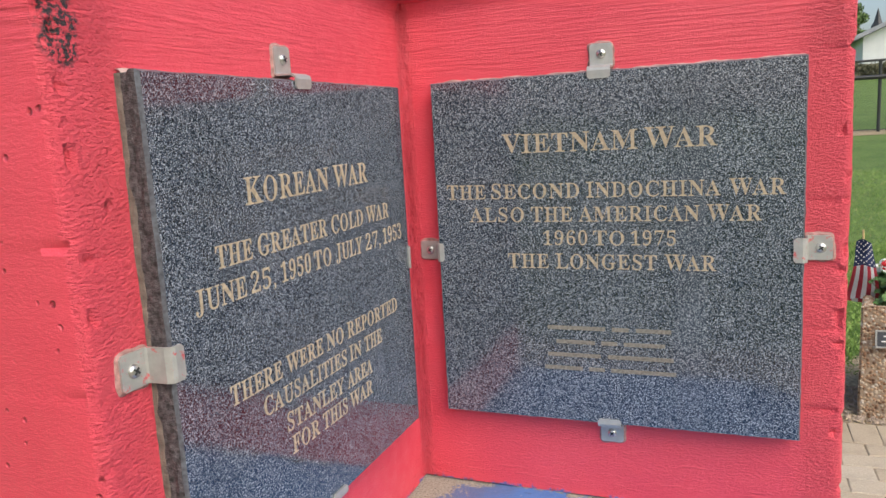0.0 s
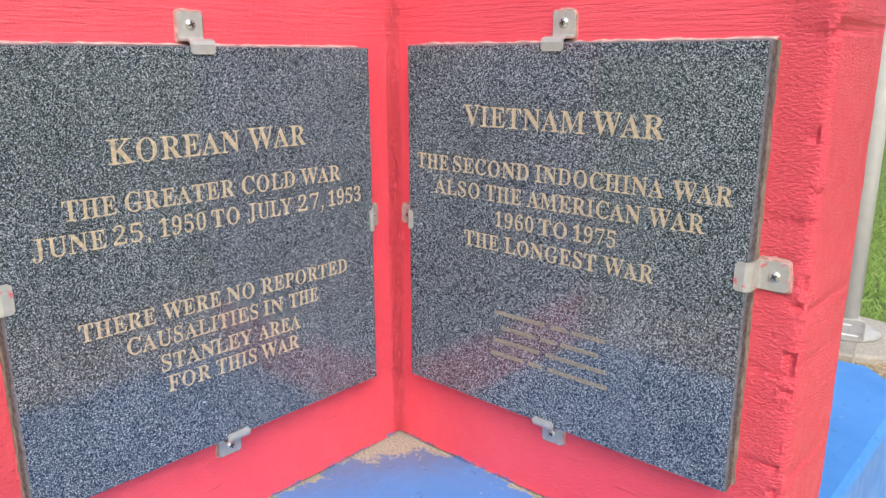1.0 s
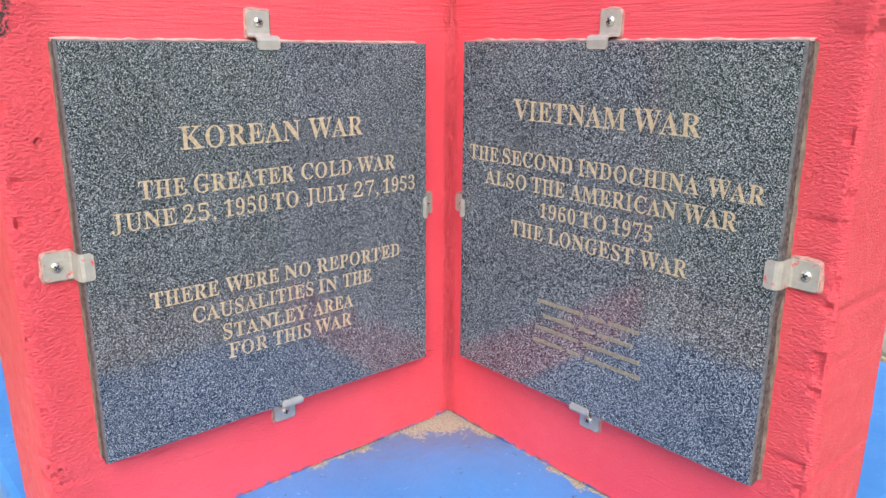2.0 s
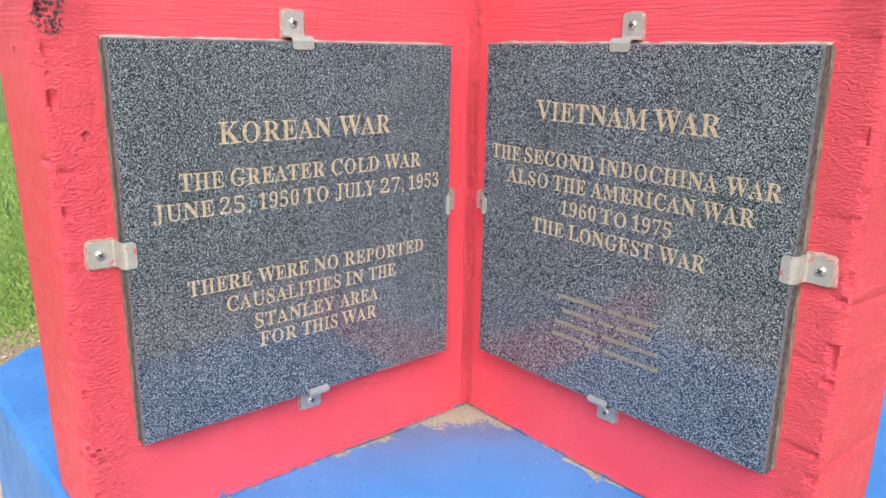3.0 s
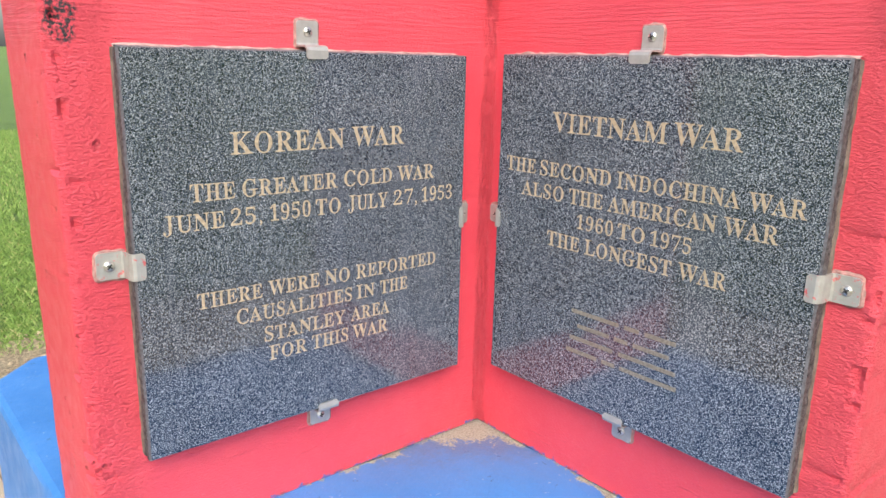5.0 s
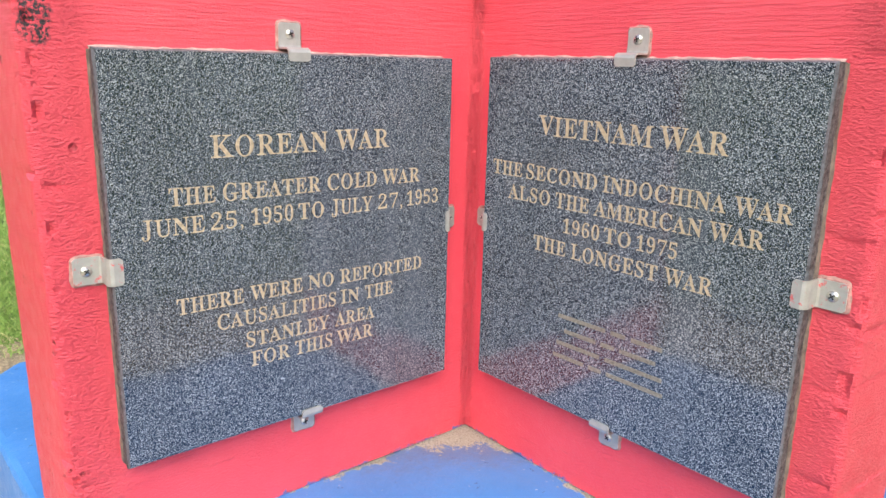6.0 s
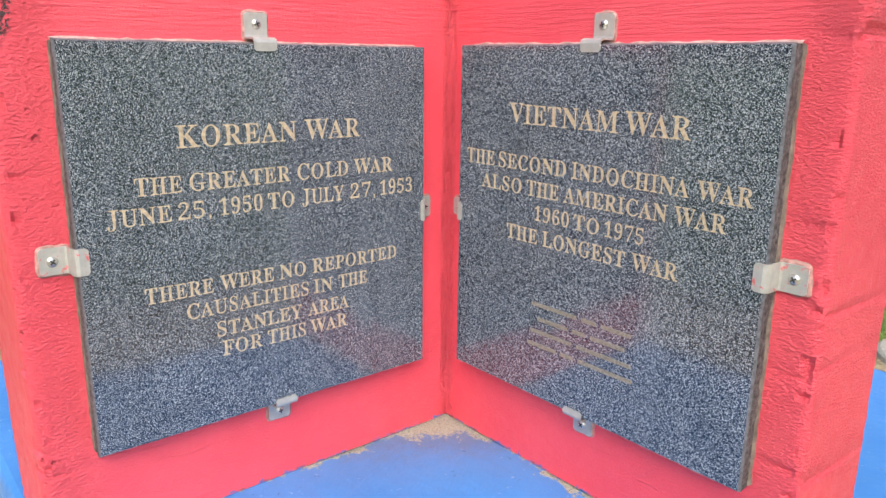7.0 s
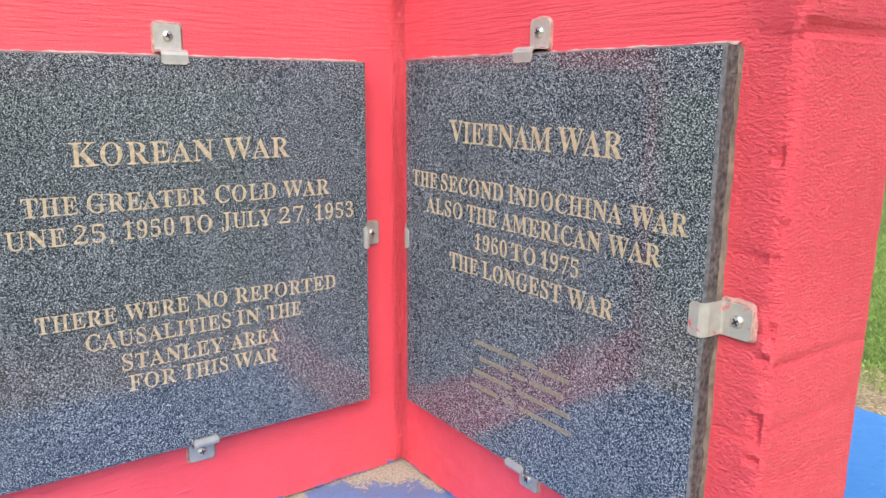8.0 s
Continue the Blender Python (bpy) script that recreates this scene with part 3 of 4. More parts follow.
make_plaque(on_k, K_BOX, (
    ("KOREAN WAR", (-0.551, -0.353, -0.338, -0.230), 1.3155, 0.0312),
    ("THE GREATER COLD WAR", (-0.616, -0.547, -0.535, -0.367, -0.354, -0.256, -0.244, -0.161), 1.2500, 0.0252),
    ("JUNE 25, 1950 TO JULY 27, 1953", (-0.658, -0.566, -0.556, -0.505, -0.491, -0.419, -0.409, -0.362, -0.347, -0.265, -0.252, -0.200, -0.189, -0.117), 1.2075, 0.0252),
    ("THERE WERE NO REPORTED", (-0.615, -0.509, -0.498, -0.405, -0.394, -0.345, -0.332, -0.154), 1.0860, 0.0235),
    ("CAUSALITIES IN THE", (-0.554, -0.341, -0.331, -0.293, -0.280, -0.220), 1.0490, 0.0235),
    ("STANLEY AREA", (-0.508, -0.355, -0.343, -0.260), 1.0105, 0.0235),
    ("FOR THIS WAR", (-0.501, -0.431, -0.421, -0.350, -0.340, -0.264), 0.9765, 0.0235),
), (), "polished dark granite Korean War plaque clipped to the red wall", 1.0)
make_plaque(on_v, V_BOX, (
    ("VIETNAM WAR", (0.196, 0.427, 0.438, 0.550), 1.3425, 0.0318),
    ("THE SECOND INDOCHINA WAR", (0.089, 0.162, 0.173, 0.329, 0.341, 0.555, 0.567, 0.650), 1.2635, 0.0252),
    ("ALSO THE AMERICAN WAR", (0.130, 0.231, 0.244, 0.316, 0.327, 0.523, 0.534, 0.616), 1.2225, 0.0252),
    ("1960 TO 1975", (0.264, 0.341, 0.351, 0.403, 0.414, 0.486), 1.1815, 0.0240),
    ("THE LONGEST WAR", (0.199, 0.273, 0.285, 0.456, 0.468, 0.549), 1.1400, 0.0252),
), (
    ((7, 2, 4), 0.267, 0.478, 1.0260, 0.015),
    ((5, 2, 5), 0.282, 0.468, 1.0005, 0.015),
    ((6, 7), 0.266, 0.482, 0.9765, 0.015),
    ((5, 2, 8), 0.260, 0.486, 0.9520, 0.015),
), "polished dark granite Vietnam War plaque clipped to the red wall", 7.3)


# ---------------- clips that hold the plaques ----------------
def make_clip(m, foot, lip, width, smear, label, skew=0.0, tilt=0.0):
    """A bent steel strap: foot flat on the wall, riser beside the slab, lip over its face. Local x across, y away from the slab, z out of the wall."""
    c = thing("mounting_clip", label, "clip", "plaque clips", m)
    t, rise_to = 0.0028, D + 0.0015
    centre = [(foot, 0.0022), (0.006, 0.0022), (0.0022, 0.0042), (0.0016, 0.010), (0.0016, rise_to - 0.006), (-0.0012, rise_to), (-0.005, rise_to + 0.0012), (-lip, rise_to + 0.0006)]
    bm = bmesh.new()
    rows = []
    for i, (y, z) in enumerate(centre):
        a, b = centre[max(0, i - 1)], centre[min(len(centre) - 1, i + 1)]
        d = Vector((b[0] - a[0], b[1] - a[1])).normalized()
        nrm = Vector((-d.y, d.x)) * -t / 2
        # rounded ends
        w = width / 2 - (0.0035 if i in (0, len(centre) - 1) else 0)
        sx = skew * (z / rise_to)
        rows.append([bm.verts.new((s * w + sx, y + k * nrm.x, z + k * nrm.y)) for k, s in ((1, -1), (1, 1), (-1, 1), (-1, -1))])
        if i in (0, len(centre) - 1):
            # a second row just inside, at full width, gives the clipped corner
            yy = y + (-0.0035 if i == 0 else 0.0035)
            extra = [bm.verts.new((s * width / 2 + sx, yy + k * nrm.x, z + k * nrm.y)) for k, s in ((1, -1), (1, 1), (-1, 1), (-1, -1))]
            if i == 0:
                rows.append(extra)
            else:
                rows.insert(-1, extra)
    for a, b in zip(rows, rows[1:]):
        for j in range(4):
            bm.faces.new((a[j], a[(j + 1) % 4], b[(j + 1) % 4], b[j]))
    bm.faces.new(rows[0][::-1])
    bm.faces.new(rows[-1])
    bmesh.ops.recalc_face_normals(bm, faces=bm.faces[:])
    part("strap", bm, SMEARED if smear else STEEL, c)
    # uneven filler squeezed out round the foot
    bm = bmesh.new()
    rings = []
    n = 40
    for grow, z in ((0.0, 0.0016), (0.0012, 0.0014), (0.0042, -0.0015)):
        ring = []
        for i in range(n):
            ca, sa = math.cos(2 * math.pi * i / n), math.sin(2 * math.pi * i / n)
            q = (abs(ca) ** 6 + abs(sa) ** 6) ** (-1 / 6)
            g = grow * (1 + 0.8 * noise.noise(Vector((m.translation.x * 9 + ca * 2.2, sa * 2.2, m.translation.z * 9))))
            ring.append(bm.verts.new((ca * q * (width / 2 + g), foot / 2 + sa * q * (foot / 2 + g), z)))
        rings.append(ring)
    bm.faces.new(rings[0])
    for a, b in zip(rings, rings[1:]):
        for i in range(n):
            bm.faces.new((a[i], b[i], b[(i + 1) % n], a[(i + 1) % n]))
    bmesh.ops.recalc_face_normals(bm, faces=bm.faces[:])
    part("filler", bm, FILLER, c, "weathered filler round the foot")
    # pan-head screw with a cross recess
    bm = bmesh.new()
    sy = foot * 0.58
    n = 16
    prof = [(0.0075, 0.0), (0.0075, 0.0016), (0.0064, 0.0032), (0.0040, 0.0044), (0.0, 0.0048)]
    rings = [[bm.verts.new((r * math.cos(2 * math.pi * i / n), sy + r * math.sin(2 * math.pi * i / n), 0.0036 + z)) for i in range(n)] for r, z in prof[:-1]]
    tip = bm.verts.new((0, sy, 0.0036 + prof[-1][1]))
    for a, b in zip(rings, rings[1:]):
        for i in range(n):
            bm.faces.new((a[i], a[(i + 1) % n], b[(i + 1) % n], b[i]))
    for i in range(n):
        bm.faces.new((rings[-1][i], rings[-1][(i + 1) % n], tip))
    screw = part("screw", bm, SCREW, c, "bright cross-head screw", smooth=True)
    # a slightly raised cross whose dark colour gives the shade of the recess
    bm = bmesh.new()
    ca, sa = math.cos(tilt), math.sin(tilt)
    for dx, dy in ((0.0044, 0.0011), (0.0011, 0.0044)):
        vs = box(bm, (-dx, -dy, 0.0068), (dx, dy, 0.0088))
        for v in vs:
            v.co = Vector((v.co.x * ca - v.co.y * sa, sy + v.co.x * sa + v.co.y * ca, v.co.z))
    part("recess", bm, SLOT, screw)
    return c


def facing_k(u, v, turn):
    """Pose on the Korea wall: local z out of the wall, local y turned by so many degrees from up."""
    m = Matrix(((0, 0, 1), (1, 0, 0), (0, 1, 0))).to_4x4()
    return Matrix.Translation((0.0, u, v)) @ m @ pose(0, 0, 0, 0, 0, turn)


def facing_v(u, v, turn):
    m = Matrix(((1, 0, 0), (0, 0, -1), (0, 1, 0))).to_4x4()
    return Matrix.Translation((u, 0.0, v)) @ m @ pose(0, 0, 0, 0, 0, turn)


make_clip(facing_k(-0.402, 1.4735, 0), 0.040, 0.018, 0.038, False, "grey steel clip over the top of the Korea plaque", 0.0, 0.4)
make_clip(facing_k(-0.7045, 1.166, 90), 0.040, 0.018, 0.039, True, "steel clip smeared with red paint beside the Korea plaque", 0.0, 0.9)
make_clip(facing_k(-0.392, 0.858, 180), 0.038, 0.014, 0.040, False, "grey steel clip under the Korea plaque", 0.0, 0.2)
make_clip(facing_k(-0.0865, 1.168, -90), 0.036, 0.011, 0.040, False, "narrow steel clip between the Korea plaque and the corner", 0.0, 0.1)
make_clip(facing_v(0.366, 1.4775, 0), 0.040, 0.018, 0.038, False, "grey steel clip over the top of the Vietnam plaque", 0.0, 0.3)
make_clip(facing_v(0.6795, 1.175, -90), 0.040, 0.018, 0.039, True, "steel clip smeared with red paint beside the Vietnam plaque", 0.0, 0.6)
make_clip(facing_v(0.373, 0.856, 180), 0.040, 0.014, 0.040, False, "grey steel clip under the Vietnam plaque", 0.0, 0.8)
make_clip(facing_v(0.0645, 1.166, 90), 0.045, 0.013, 0.034, False, "narrow steel clip between the Vietnam plaque and the corner", 0.0, 0.5)

# ---------------- ground ----------------
def make_ground():
    bm = bmesh.new()
    xs = [-2500, -400, -120] + [-60 + 2 * i for i in range(61)] + [120, 400, 2500]
    ys = [-2500, -400, -60] + [-20 + i for i in range(71)] + [120, 400, 2500]
    grid = [[bm.verts.new((x, y, rise(x, y) - 0.012)) for y in ys] for x in xs]
    for a, b in zip(grid, grid[1:]):
        for j in range(len(ys) - 1):
            bm.faces.new((a[j], b[j], b[j + 1], a[j + 1]))
    ob = part("ground", bm, GRASS, smooth=True)
    tagged(ob, "mown green lawn rising gently to a fence", "lawn", kind="structure")


make_ground()
PX0, PX1, PY0, PY1 = -2.30, 2.8, -2.8, 2.235


def make_bed():
    bm = bmesh.new()
    n = 60
    x0, x1, y0, y1 = -3.15, 3.4, -3.3, 3.28
    grid = [[bm.verts.new((x0 + (x1 - x0) * i / n + 0.09 * noise.noise(Vector((i * 0.5, j * 0.5, 1))), y0 + (y1 - y0) * j / n + 0.09 * noise.noise(Vector((i * 0.5, j * 0.5, 9))), -0.004 + 0.004 * noise.noise(Vector((i, j, 4))))) for j in range(n + 1)] for i in range(n + 1)]
    for a, b in zip(grid, grid[1:]):
        for j in range(n):
            bm.faces.new((a[j], b[j], b[j + 1], a[j + 1]))
    ob = part("mulch_bed", bm, MULCH, smooth=True)
    tagged(ob, "strip of dry mulch and soil round the paving", "mulch bed", kind="structure")


make_bed()


def scatter(name, count, material, where, size, label, category, seed, flat=0.5):
    """Many small irregular lumps in one mesh."""
    rng = np.random.default_rng(seed)
    vs, fs = [], []
    base = np.array([(1, 0, 0), (0, 1, 0), (-1, 0, 0), (0, -1, 0), (0, 0, 1), (0, 0, -0.6)], float)
    tri = [(0, 1, 4), (1, 2, 4), (2, 3, 4), (3, 0, 4), (1, 0, 5), (2, 1, 5), (3, 2, 5), (0, 3, 5)]
    for _ in range(count):
        x, y = where(rng)
        s = size * rng.uniform(0.5, 1.5)
        a = rng.uniform(0, 6.28)
        p = base * rng.uniform(0.6, 1.3, (6, 1)) * (s, s * rng.uniform(0.3, 0.9), s * flat)
        c, d = math.cos(a), math.sin(a)
        q = np.stack((p[:, 0] * c - p[:, 1] * d + x, p[:, 0] * d + p[:, 1] * c + y, p[:, 2] + rise(x, y) + s * flat * 0.4), 1)
        o = len(vs)
        vs += q.tolist()
        fs += [(i + o, j + o, k + o) for i, j, k in tri]
    me = bpy.data.meshes.new(name)
    me.from_pydata(vs, [], fs)
    me.materials.append(material)
    return tagged(new(name, me), label, category, kind="stuff")


scatter("mulch_chips", 6000, CHIP, lambda r: (r.uniform(-1.6, 1.1), r.uniform(2.26, 3.32)), 0.010, "dry brown mulch chips and dead leaves", "mulch", 3, 0.35)
scatter("mulch_chips", 3500, CHIP, lambda r: (r.uniform(-3.2, -2.32), r.uniform(-1.3, 0.9)), 0.010, "dry brown mulch chips and dead leaves", "mulch", 4, 0.35)
scatter("pebbles", 2600, PEBBLE, lambda r: (r.uniform(0.95, 2.2), r.uniform(2.25, 2.75)), 0.010, "grey and pink pebbles beside the planter", "pebbles", 5, 0.6)


def make_blades():
    rng = np.random.default_rng(11)
    areas = ((-1.6, 1.2, 2.95, 3.3, 3000), (-3.2, -2.9, -1.2, 1.2, 2200), (-2.2, 3.6, 3.22, 6.5, 70000), (-2.6, 4.6, 6.5, 11.0, 26000), (-6.2, -3.1, -1.6, 1.6, 52000), (-15.0, -6.2, -3.5, 4.5, 90000))
    vs, fs = [], []
    for x0, x1, y0, y1, n in areas:
        pts = np.stack((rng.uniform(x0, x1, n), rng.uniform(y0, y1, n)), 1)
        for x, y in pts:
            if (x - 0.1) ** 2 + (y - 3.2) ** 2 < 0.13:
                continue
            h, w, a = rng.uniform(0.018, 0.05), rng.uniform(0.0014, 0.0028), rng.uniform(0, 6.28)
            if x < -6.2:
                h, w = h * 1.5, w * 2.2
            lx, ly = rng.normal(0, 0.022, 2)
            c, s, z = w * math.cos(a), w * math.sin(a), rise(x, y) - 0.012
            o = len(vs)
            vs += [(x - c, y - s, z), (x + c, y + s, z), (x + lx * 0.4 + c * 0.7, y + ly * 0.4 + s * 0.7, z + h * 0.6), (x + lx, y + ly, z + h)]
            fs += [(o, o + 1, o + 2), (o, o + 2, o + 3)]
    me = bpy.data.meshes.new("grass")
    me.from_pydata(vs, [], fs)
    me.materials.append(BLADE)
    tagged(new("grass", me), "short green lawn grass with dry tufts", "grass", kind="stuff")


make_blades()


# ---------------- flagpole and its small sign ----------------
def make_flagpole():
    cx, cy = 0.105, 3.22
    p = thing("flagpole", "white painted metal flagpole in a round collar", "flagpole", m=pose(cx, cy, 0))
    bm = bmesh.new()
    lathe(bm, [(0.34, -0.05), (0.34, 0.022), (0.325, 0.034), (0.05, 0.038)], 40)
    part("footing", bm, CONCRETE, p, "round concrete footing", smooth=False)
    bm = bmesh.new()
    lathe(bm, [(0.160, 0.038), (0.165, 0.046), (0.145, 0.060), (0.10, 0.082), (0.068, 0.105), (0.056, 0.125)], 40)
    part("collar", bm, COLLAR, p, "white spun metal collar", smooth=True)
    bm = bmesh.new()
    lathe(bm, [(0.052, 0.05), (0.052, 2.5), (0.045, 5.0), (0.034, 7.5)], 28)
    part("pole", bm, POLE, p, smooth=True)
    bm = bmesh.new()
    bmesh.ops.create_uvsphere(bm, u_segments=16, v_segments=10, radius=0.06, matrix=Matrix.Translation((0, 0, 7.54)))
    part("finial", bm, POLE, p, smooth=True)


make_flagpole()


def make_stake_sign(name, label, m, w, h, z0, face, frame_mat, rows):
    s = thing(name, label, "sign", m=m)
    bm = soft_box((-w / 2, -0.004, z0), (w / 2, 0.004, z0 + h), 0.002)
    part("panel", bm, face, s)
    bm = bmesh.new()
    f = 0.006
    box(bm, (-w / 2 - f, -0.007, z0 - f), (w / 2 + f, 0.005, z0 + 0.0005))
    box(bm, (-w / 2 - f, -0.007, z0 + h - 0.0005), (w / 2 + f, 0.005, z0 + h + f))
    box(bm, (-w / 2 - f, -0.0068, z0 + 0.0005), (-w / 2 + 0.0005, 0.005, z0 + h - 0.0005))
    box(bm, (w / 2 - 0.0005, -0.0068, z0 + 0.0005), (w / 2 + f, 0.005, z0 + h - 0.0005))
    part("frame", bm, frame_mat, s)
    for row, (width, at) in enumerate(rows):
        bm = bmesh.new()
        box(bm, (-width * w / 2, -0.0052, z0 + h * at - h * 0.04), (width * w / 2, -0.0038, z0 + h * at + h * 0.04))
        part("text_bar", bm, WHITE, s)
    bm = bmesh.new()
    tube(bm, (w * 0.40, 0.002, -0.03), (w * 0.40, 0.002, z0 + 0.01), 0.004, n=8)
    part("stake", bm, frame_mat, s)


make_stake_sign("donor_sign", "small grey framed donor sign on a stake", pose(0.135, 2.85, 0, -6, 0, 8), 0.24, 0.085, 0.125, SIGNGREY, STEEL, ((0.55, 0.78), (0.22, 0.5), (0.84, 0.2)))
make_stake_sign("marker_sign", "small black framed marker on a thin stake", pose(1.225, 2.275, 0, -5, 0, 0), 0.13, 0.066, 0.345, BLACK, STEEL, ((0.6, 0.7), (0.75, 0.35)))


# ---------------- planter, flowers and hand flag ----------------
def make_planter():
    p = thing("planter", "square exposed-aggregate concrete planter full of flowers", "planter", m=pose(1.432, 2.584, 0, 0, 0, -10))
    bm = bmesh.new()
    a, b, h, t = 0.285, 0.285, 0.51, 0.045
    sets = [[(-a, -a), (a, -a), (a, a), (-a, a)], [(-b, -b), (b, -b), (b, b), (-b, b)]]
    lo = [bm.verts.new((x, y, -0.01)) for x, y in sets[0]]
    hi = [bm.verts.new((x, y, h)) for x, y in sets[1]]
    inn = [bm.verts.new((x * (b - t) / b, y * (b - t) / b, h)) for x, y in sets[1]]
    low = [bm.verts.new((x * (b - t) / b, y * (b - t) / b, h - 0.10)) for x, y in sets[1]]
    for r0, r1 in ((lo, hi), (hi, inn), (inn, low)):
        for i in range(4):
            bm.faces.new((r0[i], r0[(i + 1) % 4], r1[(i + 1) % 4], r1[i]))
    bm.faces.new(lo[::-1])
    bmesh.ops.recalc_face_normals(bm, faces=bm.faces[:])
    bmesh.ops.bevel(bm, geom=[e for e in bm.edges if min(v.co.z for v in e.verts) > 0.45 or (max(v.co.z for v in e.verts) > 0.5 and abs(e.verts[0].co.z - e.verts[1].co.z) > 0.4)], offset=0.008, segments=2, affect="EDGES")
    part("tub", bm, AGGREGATE, p)
    bm = bmesh.new()
    n = 8
    grid = [[bm.verts.new((-0.238 + 0.476 * i / n, -0.238 + 0.476 * j / n, 0.44 + 0.015 * noise.noise(Vector((i, j, 3))))) for j in range(n + 1)] for i in range(n + 1)]
    for q, r in zip(grid, grid[1:]):
        for j in range(n):
            bm.faces.new((q[j], r[j], r[j + 1], q[j + 1]))
    part("soil", bm, MULCH, p)


make_planter()


def make_geranium(m, seed, flowers, white):
    rng = random.Random(seed)
    g = thing("geranium", "bedding geranium with red flower heads in the planter" if not white else "bedding plant with small white flowers in the planter", "flower", "planter flowers", m)
    bm = bmesh.new()
    for _ in range(95):
        a, r, z = rng.uniform(0, 6.28), rng.uniform(0.0, 0.11), rng.uniform(0.02, 0.15)
        c = Vector((r * math.cos(a), r * math.sin(a), z))
        tube(bm, (0, 0, 0), c, 0.0015, n=3, caps=False)
        q = Euler((rng.uniform(-0.8, 0.8), rng.uniform(-0.8, 0.8), a)).to_matrix()
        s = rng.uniform(0.012, 0.026)
        hub = bm.verts.new(c)
        ring = [bm.verts.new(c + q @ Vector((s * (1 + 0.14 * (i % 2)) * math.cos(i * 0.6283), s * (1 + 0.14 * (i % 2)) * math.sin(i * 0.6283), 0.004 + 0.006 * (i % 2)))) for i in range(10)]
        for i in range(10):
            bm.faces.new((hub, ring[i], ring[(i + 1) % 10]))
    part("leaves", bm, PLANTLEAF, g)
    for _ in range(flowers):
        a, r = rng.uniform(0, 6.28), rng.uniform(0.0, 0.08)
        head = Vector((r * math.cos(a), r * math.sin(a), rng.uniform(0.14, 0.21)))
        bm = bmesh.new()
        tube(bm, (r * 0.4 * math.cos(a), r * 0.4 * math.sin(a), 0.02), head, 0.0018, n=5, mat=1)
        for _ in range(26):
            d = Vector((rng.gauss(0, 1), rng.gauss(0, 1), rng.gauss(0.3, 0.8))).normalized()
            c = head + d * 0.022
            q = d.to_track_quat("Z", "Y")
            s = rng.uniform(0.007, 0.011)
            hub = bm.verts.new(c)
            ring = [bm.verts.new(c + q @ Vector((s * math.cos(i * 1.0472), s * math.sin(i * 1.0472), 0.003))) for i in range(6)]
            for i in range(6):
                bm.faces.new((hub, ring[i], ring[(i + 1) % 6]))
        part("flower_head", bm, (PETAL_WHITE if white else PETAL, PLANTLEAF), g)


for i, (gx, gy, fl, wh) in enumerate(((1.27, 2.50, 5, False), (1.42, 2.47, 6, False), (1.33, 2.66, 5, True), (1.54, 2.60, 6, False), (1.25, 2.72, 4, True), (1.46, 2.76, 5, False))):
    make_geranium(pose(gx, gy, 0.45), 20 + i, fl, wh)


def make_flag():
    f = thing("hand_flag", "small stick flag with stars and stripes hanging limp", "flag", m=pose(1.135, 2.60, 0))
    bm = bmesh.new()
    tube(bm, (0.05, 0.02, -0.02), (0.0, 0.0, 0.815), 0.0045, n=8)
    part("stick", bm, WOOD, f)

    def cloth(u, v):
        """u along the fly, which hangs down; v across, its last part folded back behind the stick."""
        spread = 0.55 + 0.75 * u
        if v < 0.58:
            x, y = (0.062 - 0.20 * v) * spread, -0.012 - 0.018 * math.sin(v * 9.0)
        else:
            x, y = (-0.054 + 0.26 * (v - 0.58)) * spread, 0.010 + 0.02 * (v - 0.58)
        return Vector((x + 0.016 * u - 0.02 * u * u, y + 0.012 * math.sin(u * 7 + v * 3), 0.775 - 0.285 * u - 0.07 * abs(v - 0.3) * (1 - 0.3 * u)))

    # stripes, each its own strip of cloth
    n = 13
    for s in range(n):
        bm = bmesh.new()
        start = 0.42 if s < 7 else 0.0
        m = 16
        rows = [[bm.verts.new(cloth(start + (1 - start) * i / m, v)) for v in (s / n, (s + 1) / n)] for i in range(m + 1)]
        for a, b in zip(rows, rows[1:]):
            bm.faces.new((a[0], b[0], b[1], a[1]))
        bmesh.ops.solidify(bm, geom=bm.faces[:], thickness=0.0008)
        part("stripe", bm, FLAG_RED if s % 2 == 0 else FLAG_WHITE, f)
    bm = bmesh.new()
    m = 10
    rows = [[bm.verts.new(cloth(0.42 * i / m, 7 / 13 * j / m)) for j in range(m + 1)] for i in range(m + 1)]
    for a, b in zip(rows, rows[1:]):
        for j in range(m):
            bm.faces.new((a[j], b[j], b[j + 1], a[j + 1]))
    bmesh.ops.solidify(bm, geom=bm.faces[:], thickness=0.0008)
    canton = part("canton", bm, FLAG_BLUE, f, "navy field of stars")
    bm = bmesh.new()
    for i in range(8):
        for j in range(9):
            if (i + j) % 2:
                continue
            c = cloth(0.42 * (j + 0.75) / 9.5, 7 / 13 * (i + 0.75) / 8.5)
            for side in (-0.0022, 0.0022):
                ring = [bm.verts.new(c + Vector(((0.0048 if q % 2 == 0 else 0.002) * math.sin(q * 0.6283), side, (0.0048 if q % 2 == 0 else 0.002) * math.cos(q * 0.6283)))) for q in range(10)]
                bm.faces.new(ring)
    part("stars", bm, FLAG_WHITE, canton)


make_flag()


